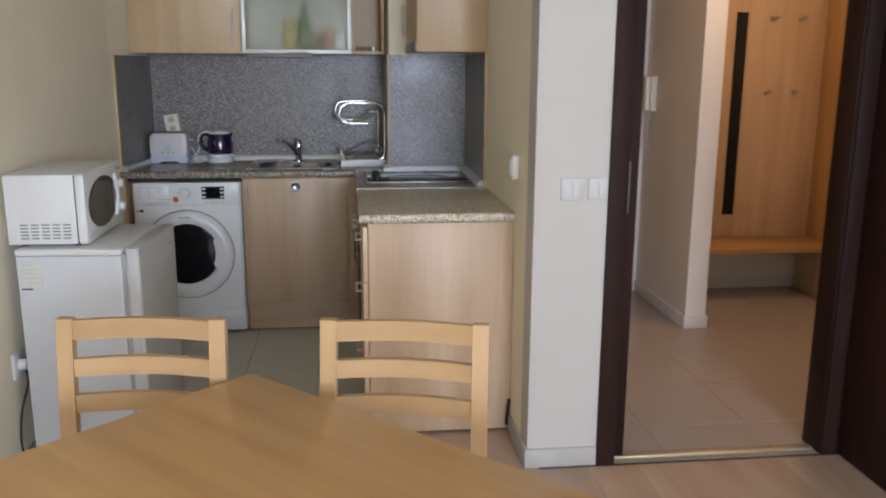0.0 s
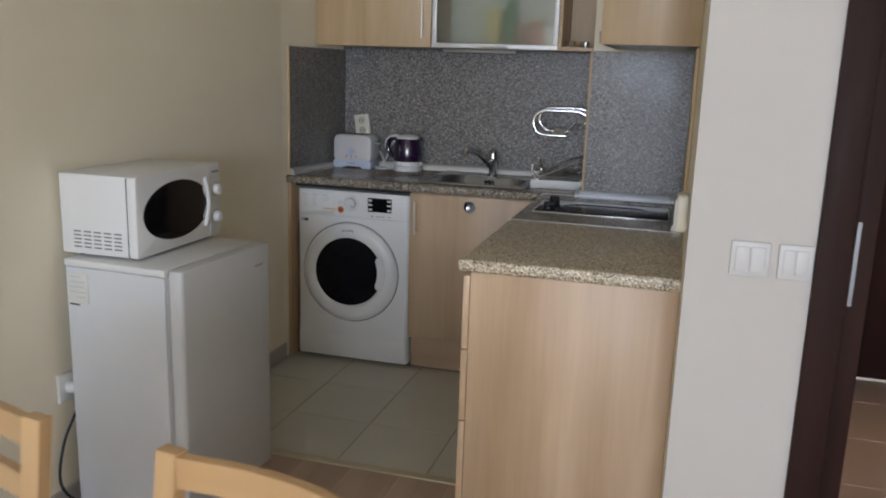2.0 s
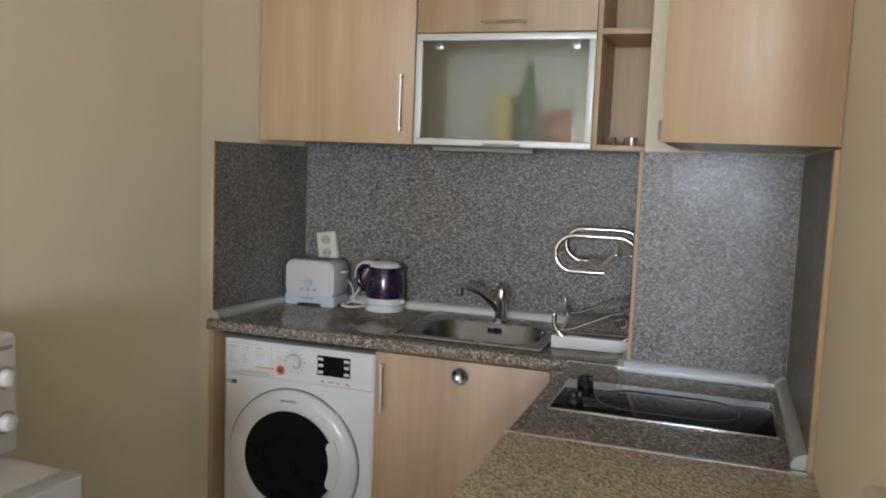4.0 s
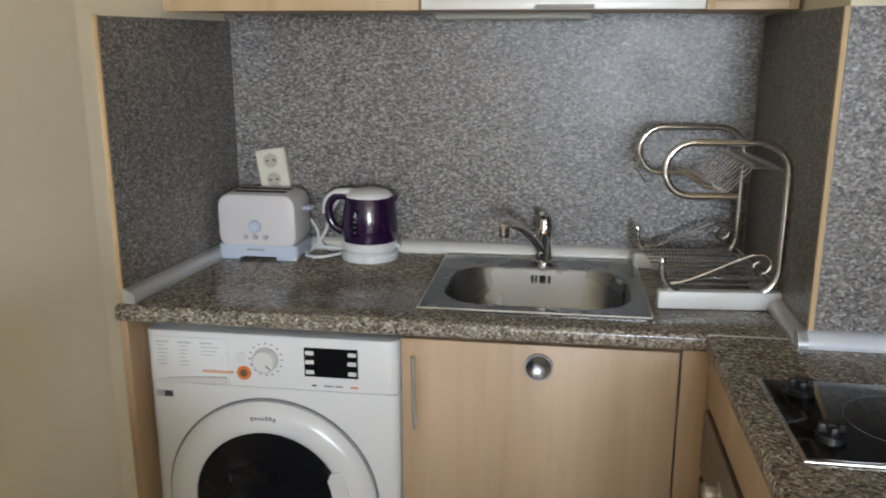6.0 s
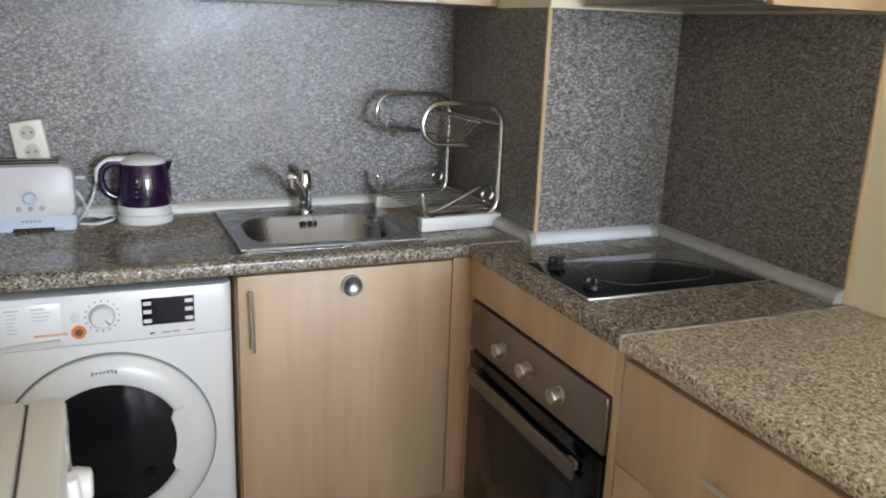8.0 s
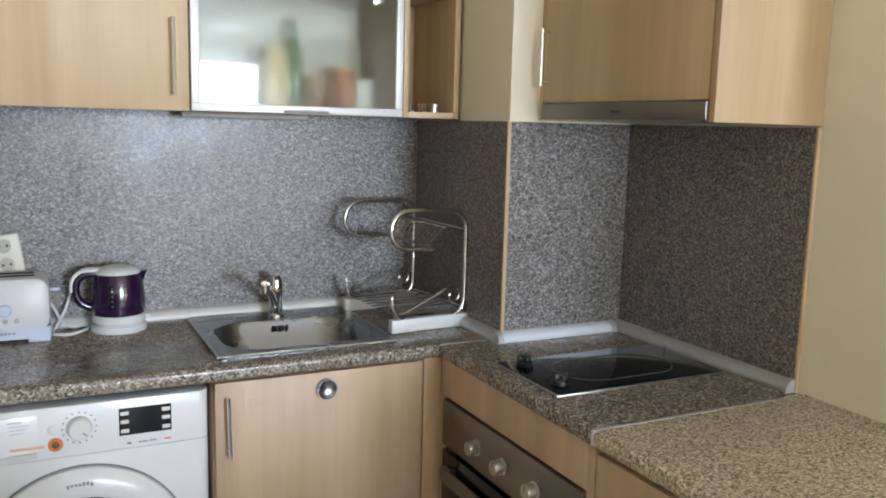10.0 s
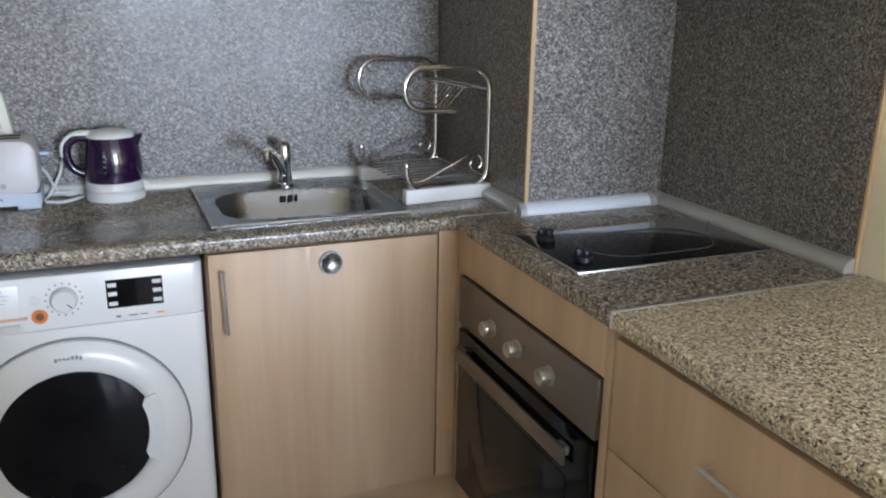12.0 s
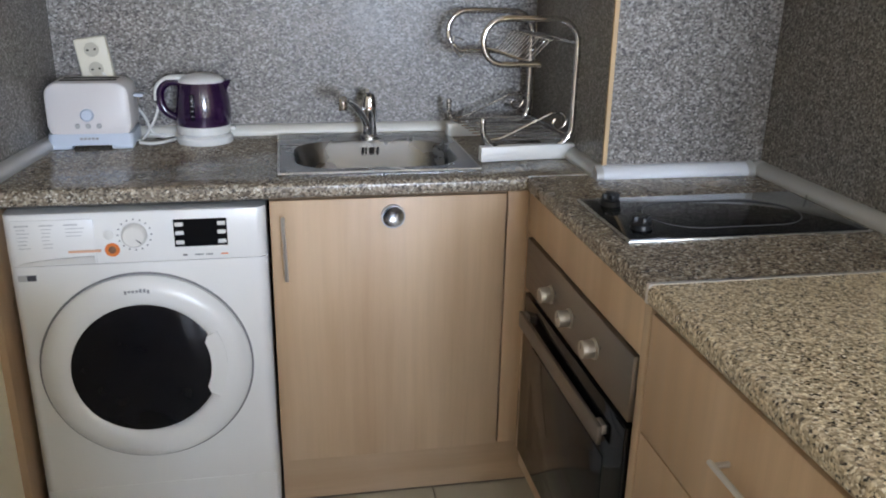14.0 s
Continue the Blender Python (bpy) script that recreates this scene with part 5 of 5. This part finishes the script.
def fridge():
    x0, x1, y0, y1, zt = -0.640, -0.215, 3.036, 3.520, 0.842
    f = thing("fridge", ((x0 + x1) / 2, (y0 + y1) / 2, 0), "white under-counter fridge with closed door", "fridge")
    body = part("body", B(x0, x1 - 0.062, y0, y1, 0.030, zt - 0.024, bev=0.006), M_FRIDGEB, f)
    part("top", B(x0 - 0.002, x1 - 0.058, y0 - 0.003, y1 + 0.003, zt - 0.0235, zt, bev=0.006), M_WPLAST, f, "off-white plastic top")
    part("gasket", B(x1 - 0.061, x1 - 0.050, y0 + 0.006, y1 - 0.006, 0.045, zt - 0.020), M_GREYPL, f, "grey door gasket")
    d = part("door", rbox(bmesh.new(), x1 - 0.050, x1, y0 - 0.002, y1 + 0.002, 0.042, zt + 0.001, "z", 0.014, 4, small=0.004), M_FRIDGE, f, "matt off-white door")
    for i in range(4):
        part("brand_bar", B(x1 - 0.0005, x1 + 0.001, 3.428 + i * 0.012, 3.437 + i * 0.012, 0.775, 0.781), M_INK, d, smooth=False)
    st = part("sticker", B(x0 + 0.010, x0 + 0.085, y0 - 0.0012, y0 + 0.001, 0.705, 0.800), M_PAPER, body, "faded paper energy sticker", smooth=False)
    for i, (a, w) in enumerate(((0.016, 0.040), (0.016, 0.058), (0.016, 0.050), (0.016, 0.058), (0.040, 0.034))):
        part("print_line", B(x0 + a, x0 + a + w, y0 - 0.0018, y0 - 0.0010, 0.786 - i * 0.016, 0.789 - i * 0.016), M_INKL, st, smooth=False)
    part("sticker_print", B(x0 + 0.012, x0 + 0.050, y0 - 0.0018, y0 - 0.0008, 0.697, 0.702), M_INKD, body, smooth=False)
    for x in (x0 + 0.04, x1 - 0.10):
        for y in (y0 + 0.04, y1 - 0.04):
            part("foot", lathe(bmesh.new(), [(0.018, 0.0005), (0.018, 0.012), (0.010, 0.014), (0.010, 0.031)], (x, y, 0)), M_RUBBER, f)
    part("kick", B(x0 + 0.02, x1 - 0.07, y0 + 0.015, y1 - 0.015, 0.012, 0.0295), M_RUBBER, f)
    turn_about(f, x1, y0, -3.2)


fridge()


def microwave():
    x0, xb, xf, y0, y1, z0, z1 = -0.668, -0.431, -0.395, 3.086, 3.556, 0.853, 1.100
    m = thing("microwave", ((x0 + xf) / 2, 3.33, 0.842), "white microwave with oval black door window on the fridge", "microwave")
    body = part("body", B(x0, xb, y0 + 0.003, y1 - 0.003, z0, z1, bev=0.005), M_WPLAST, m)
    front = part("front", rbox(bmesh.new(), xb + 0.0014, xf, y0, y1, z0 - 0.002, z1 + 0.002, "x", 0.012, 4, small=0.008), M_WPLAST, m, "white front with curved edges")
    bm = bmesh.new()
    cy, cz, ry, rz = 3.300, 0.976, 0.178, 0.092
    n = 48
    for xx in (0,):
        f1, f2 = [], []
        for i in range(n):
            a = 2 * math.pi * i / n
            yy, zz = cy + ry * math.cos(a), cz + rz * math.sin(a)
            yy = min(yy, cy + 0.150 + 0.012 * math.cos(6 * (zz - cz) / rz))
            f1.append(bm.verts.new((xf + 0.0035, yy, zz)))
            f2.append(bm.verts.new((xf - 0.001, cy + (yy - cy) * 1.03, cz + (zz - cz) * 1.03)))
        bm.faces.new(f1)
        for i in range(n):
            bm.faces.new((f1[i], f1[(i + 1) % n], f2[(i + 1) % n], f2[i]))
    part("door_window", bm, M_GLASSB, front, "oval black glass window")
    part("front_gap", B(xb - 0.001, xb + 0.0013, y0 + 0.0045, y1 - 0.0045, z0 + 0.003, z1 - 0.0045), M_DARK, m, "dark seam behind the front", smooth=False)
    pts = [(xf + 0.002 + 0.006 * math.sin(math.pi * i / 8), 3.455 + 0.012 * math.sin(math.pi * i / 8), 0.895 + 0.165 * i / 8) for i in range(9)]
    part("door_handle", tube(bmesh.new(), pts, 0.0075, 10), M_WPLAST, front, "bowed white door grip")
    part("door_seam", B(xf - 0.001, xf + 0.0012, 3.4855, 3.4875, z0 + 0.006, z1 - 0.006), M_GREYPL, front, smooth=False)
    for z in (1.012, 0.918):
        k = part("knob", lathe(bmesh.new(), [(0.019, 0.0), (0.019, 0.006), (0.016, 0.018), (0.012, 0.020)], (xf, 3.524, z), "x", 24), M_WPLAST, front, "white rotary knob")
        part("knob_ring", lathe(bmesh.new(), [(0.024, -0.001), (0.024, 0.0012)], (xf, 3.524, z), "x", 28), M_KNOB, front)
    part("brand_bar", B(xf - 0.0005, xf + 0.001, 3.502, 3.543, 1.070, 1.078), M_INK, front, smooth=False)
    for r in range(5):
        for c in range(5):
            x = x0 + 0.045 + c * 0.036
            z = 0.873 + r * 0.012
            # grey bars paint the shade inside the uncut vent openings
            part("vent_slot", B(x, x + 0.026, y0 + 0.0022, y0 + 0.005, z, z + 0.0050), M_GREYD, body, "grey vent slot", smooth=False)
    for x in (x0 + 0.04, xf - 0.05):
        for y in (y0 + 0.05, y1 - 0.075):
            part("foot", lathe(bmesh.new(), [(0.014, 0.0), (0.014, 0.013)], (x, y, 0.8422), "z", 16), M_RUBBER, m)


microwave()


def low_socket():
    s = thing("wall_socket", (LX, 3.05, 0.36), "white wall socket with a plug beside the fridge", "socket")
    part("plate", B(LX + 0.0003, LX + 0.012, 3.040, 3.130, 0.365, 0.460, bev=0.004), M_WPLAST, s)
    pl = part("plug", lathe(bmesh.new(), [(0.021, 0.0), (0.021, 0.020), (0.016, 0.028)], (LX + 0.012, 3.085, 0.412), "x", 24), M_WPLAST, s, "white mains plug")
    c = curve_pts([(LX + 0.030, 3.085, 0.40), (LX + 0.034, 3.085, 0.34), (LX + 0.020, 3.035, 0.24), (LX + 0.022, 3.005, 0.12), (LX + 0.035, 3.05, 0.035), (LX + 0.040, 3.12, 0.012)])
    solid("fridge_cable", tube(bmesh.new(), c, 0.0045, 8), M_RUBBER, "black fridge power cable hanging down the wall", "cable")


low_socket()


def switches():
    for x0, x1 in ((1.265, 1.347), (1.364, 1.446 - 0.012)):
        s = thing("light_switch", ((x0 + x1) / 2, PY, 1.018), "white double light switch on the pillar", "light switch", group="light switches")
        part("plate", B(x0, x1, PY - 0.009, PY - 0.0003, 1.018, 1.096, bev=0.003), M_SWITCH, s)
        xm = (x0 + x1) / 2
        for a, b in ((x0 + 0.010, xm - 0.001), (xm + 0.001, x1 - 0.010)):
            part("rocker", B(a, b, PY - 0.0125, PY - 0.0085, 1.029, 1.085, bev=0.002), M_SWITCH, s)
    s = thing("wall_socket", (RX, 3.22, 1.06), "white wall socket cover above the worktop end", "socket")
    part("plate", B(RX - 0.030, RX - 0.0003, 3.165, 3.245, 1.055, 1.150, bev=0.008, seg=3), M_CREAMPL, s)
    part("face", B(RX - 0.034, RX - 0.029, 3.180, 3.230, 1.070, 1.135, bev=0.003), M_WPLAST, s)


switches()


# ---- table and chairs ----
def table():
    L, W, H = 1.03, 0.78, 0.757
    t = thing("dining_table", (0, 0, 0), "varnished beech dining table", "table")
    bm = rbox(bmesh.new(), 0, L, -W, 0, H - 0.026, H, "z", 0.012, 3, small=0.005)
    part("tabletop", bm, M_BEECH, t)
    for a in ((0.06, L - 0.06, -0.075, -0.055), (0.06, L - 0.06, -W + 0.055, -W + 0.075)):
        part("apron", B(*a, H - 0.105, H - 0.0265, bev=0.002), M_BEECH, t)
    for a in ((0.055, 0.075, -W + 0.0755, -0.0755), (L - 0.075, L - 0.055, -W + 0.0755, -0.0755)):
        part("apron", B(*a, H - 0.105, H - 0.0265, bev=0.002), M_BEECH, t)
    for x in (0.03, L - 0.085):
        for y in (-0.05, -W + 0.03):
            part("leg", B(x, x + 0.045, y - 0.025, y + 0.022, 0, H - 0.0265, bev=0.004), M_BEECHZ, t)
    # one corner points at the kitchen, the top's long side runs away to the right
    t.matrix_basis = pose(0.288, 2.003, 0, 0, 0, -45.5)


table()


def chair_mesh():
    c = thing("dining_chair", (0, 0, 0), "varnished beech chair with three curved back slats at the table", "chair", group="chairs round the table")
    W, H = 0.395, 0.895
    for s in (-1, 1):
        pts = [(s * (W / 2 - 0.019), 0.02, 0.0), (s * (W / 2 - 0.019), 0.0, 0.42), (s * (W / 2 - 0.019), 0.010, 0.65), (s * (W / 2 - 0.019), 0.035, H)]
        bm = bmesh.new()
        rings = []
        for (x, y, z) in curve_pts(pts, 5):
            rings.append([bm.verts.new((x + dx, y + dy, z)) for dx, dy in ((-0.019, -0.012), (0.019, -0.012), (0.019, 0.012), (-0.019, 0.012))])
        for a, b in zip(rings, rings[1:]):
            for i in range(4):
                bm.faces.new((a[i], a[(i + 1) % 4], b[(i + 1) % 4], b[i]))
        bm.faces.new(rings[0][::-1])
        bm.faces.new(rings[-1])
        bmesh.ops.bevel(bm, geom=[e for e in bm.edges if len(e.link_faces) == 2 and e.calc_face_angle(0) > 1.0], offset=0.004, segments=2, profile=0.5, affect="EDGES")
        part("back_leg", bm, M_CHAIRZ, c)
        part("front_leg", B(s * (W / 2 - 0.02) - 0.018, s * (W / 2 - 0.02) + 0.018, -0.40, -0.364, 0, 0.43, bev=0.004), M_CHAIRZ, c)
        part("stretcher", B(s * (W / 2 - 0.02) - 0.009, s * (W / 2 - 0.02) + 0.009, -0.363, -0.004, 0.20, 0.235, bev=0.003), M_CHAIR, c)
        part("seat_rail", B(s * (W / 2 - 0.02) - 0.010, s * (W / 2 - 0.02) + 0.010, -0.363, -0.008, 0.375, 0.429, bev=0.003), M_CHAIR, c)
    for z0, z1, yb in ((H - 0.052, H - 0.004, 0.033), (H - 0.140, H - 0.096, 0.025), (H - 0.228, H - 0.184, 0.018)):
        bm = bmesh.new()
        n = 12
        rings = []
        for i in range(n + 1):
            u = i / n
            x = -W / 2 + 0.037 + (W - 0.074) * u
            y = yb + 0.024 * math.sin(math.pi * u)
            rings.append([bm.verts.new(p) for p in ((x, y - 0.009, z0), (x, y + 0.009, z0), (x, y + 0.009, z1), (x, y - 0.009, z1))])
        for a, b in zip(rings, rings[1:]):
            for i in range(4):
                bm.faces.new((a[i], a[(i + 1) % 4], b[(i + 1) % 4], b[i]))
        bm.faces.new(rings[0][::-1])
        bm.faces.new(rings[-1])
        bmesh.ops.bevel(bm, geom=[e for e in bm.edges if e.calc_face_angle(0) > 1.0 and abs((e.verts[0].co - e.verts[1].co).x) > 0.005], offset=0.004, segments=2, profile=0.5, affect="EDGES")
        part("back_slat", bm, M_CHAIR, c)
    part("seat", rbox(bmesh.new(), -W / 2 - 0.005, W / 2 + 0.005, -0.42, -0.014, 0.4295, 0.449, "z", 0.02, 3, small=0.004), M_CHAIR, c)
    return c


chair = chair_mesh()
chair.matrix_basis = pose(0.034, 1.979, 0, 0, 0, -6.6)
copy_thing(chair, pose(0.642, 1.895, 0, 0, 0, -11.5))


# ---- hall things ----
def coat_rack():
    c = thing("coat_rack", (3.1, 5.33, 0.36), "light oak hall coat panel with hooks and narrow mirror", "coat rack")
    for x0, x1 in ((2.60, 2.9985), (3.1015, 3.628)):
        part("board", B(x0, x1, 5.318, 5.3385, 0.364, 1.98, bev=0.002), M_OAK, c)
    part("board", B(2.9995, 3.1005, 5.320, 5.3385, 0.364, 1.98, bev=0.001), M_OAK, c)
    part("mirror", B(3.012, 3.088, 5.315, 5.3202, 0.518, 1.828), M_GLASSB, c, "narrow dark mirror strip", smooth=False)
    for x, z in ((3.25, 1.79), (3.44, 1.79), (3.25, 1.327), (3.44, 1.327)):
        bm = lathe(bmesh.new(), [(0.016, 0.0), (0.016, -0.004)], (x, 5.318, z), "y", 16)
        tube(bm, curve_pts([(x, 5.315, z), (x, 5.28, z - 0.005), (x, 5.26, z + 0.02)], 5), 0.005, 8)
        tube(bm, curve_pts([(x - 0.032, 5.275, z + 0.012), (x, 5.283, z - 0.004), (x + 0.032, 5.275, z + 0.012)], 5), 0.005, 8)
        part("hook", bm, M_STEEL, c, "small steel coat hook")


coat_rack()


def bench():
    b = thing("hall_bench", (3.1, 5.12, 0), "light oak hall bench below the coat panel", "bench")
    part("bench_top", B(2.578, 3.655, 4.94, 5.317, 0.328, 0.363, bev=0.003), M_BEECH, b, "orange-brown wooden bench top")
    part("support", B(3.565, 3.585, 4.97, 5.31, 0, 0.3275, bev=0.002), M_OAK, b)


bench()
solid("wardrobe_panel", B(3.630, 3.6585, 4.96, 5.339, 0.364, 2.1, bev=0.003), M_BEECHZ, "orange-brown wooden side panel in the hall", "wardrobe")


def intercom():
    i = thing("intercom", (2.445, 5.17, 1.0), "ivory wall intercom handset in the hall", "intercom")
    part("body", B(2.407, 2.4445, 5.14, 5.235, 1.21, 1.43, bev=0.008), M_CREAMPL, i)
    part("handset", rbox(bmesh.new(), 2.373, 2.4065, 5.150, 5.195, 1.215, 1.425, "z", 0.010, 3, small=0.004), M_CREAMPL, i)
    cord = [(2.420 + 0.010 * math.cos(k * 0.9), 5.18 + 0.014 * math.sin(k * 0.9) + 0.03 * math.sin(math.pi * k / 61), 1.21 - 0.0038 * k) for k in range(62)]
    part("cord", tube(bmesh.new(), cord, 0.0038, 6), M_CREAMPL, i, "coiled cord")


intercom()
# unseen fixture added for the assumed hall light
h = thing("ceiling_lamp", (2.85, 3.9, CEIL), "assumed round warm ceiling lamp of the hall, out of view", "lamp")
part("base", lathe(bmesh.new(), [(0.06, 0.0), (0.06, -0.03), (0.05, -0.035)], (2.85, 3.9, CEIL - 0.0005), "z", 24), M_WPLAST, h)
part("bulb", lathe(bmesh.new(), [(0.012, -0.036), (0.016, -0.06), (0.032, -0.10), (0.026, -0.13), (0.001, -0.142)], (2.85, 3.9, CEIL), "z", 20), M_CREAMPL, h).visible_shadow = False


# ---- floor pieces ----
T = 0.352
pieces("tile", floor_kitchen, M_TILE, (T - 0.004, T - 0.004, 0.008), [(0.006 + T * (i + 0.5), 4.010 + T * (j + 0.5), 0.0) for i in range(-2, 2) for j in range(-1, 2)])
HT = 0.45
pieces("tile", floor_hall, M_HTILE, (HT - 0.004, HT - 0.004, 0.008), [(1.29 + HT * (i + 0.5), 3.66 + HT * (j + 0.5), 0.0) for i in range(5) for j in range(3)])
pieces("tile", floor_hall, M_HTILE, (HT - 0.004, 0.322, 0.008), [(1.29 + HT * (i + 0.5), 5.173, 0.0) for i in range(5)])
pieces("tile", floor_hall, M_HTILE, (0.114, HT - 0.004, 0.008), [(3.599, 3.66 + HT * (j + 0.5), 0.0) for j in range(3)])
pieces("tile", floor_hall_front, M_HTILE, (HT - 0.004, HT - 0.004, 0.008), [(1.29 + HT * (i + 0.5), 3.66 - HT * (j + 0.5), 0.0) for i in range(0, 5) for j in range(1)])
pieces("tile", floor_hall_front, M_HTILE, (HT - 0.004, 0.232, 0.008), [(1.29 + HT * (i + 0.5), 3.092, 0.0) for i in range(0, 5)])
spots = []
for i in range(22):
    x = LX + 0.0965 + 0.19 * i
    top = 3.62 if x < 1.2 else 2.885
    y = top - 0.4 * (i % 3)
    if i % 3:
        spots.append((x, top - 0.2 * (i % 3), 0.4 * (i % 3)))
    while y > 0.2:
        spots.append((x, y - 0.6, 1.2))
        y -= 1.2
for ln in (0.4, 0.8, 1.2):
    pieces("floorboard", floor_living, M_PLANK, (0.1894, ln - 0.0006, 0.010), [(x, y, 0.0) for x, y, l2 in spots if abs(l2 - ln) < 1e-6], bev=0.0004)
back_boards = B(LX, 3.6, REAR, 0.3, -0.0028, -0.0015)
floor_rear = solid("floor_living_rear", back_boards, M_PLANK, "tan laminate floor behind the dining table", "floor", kind="structure", smooth=False)
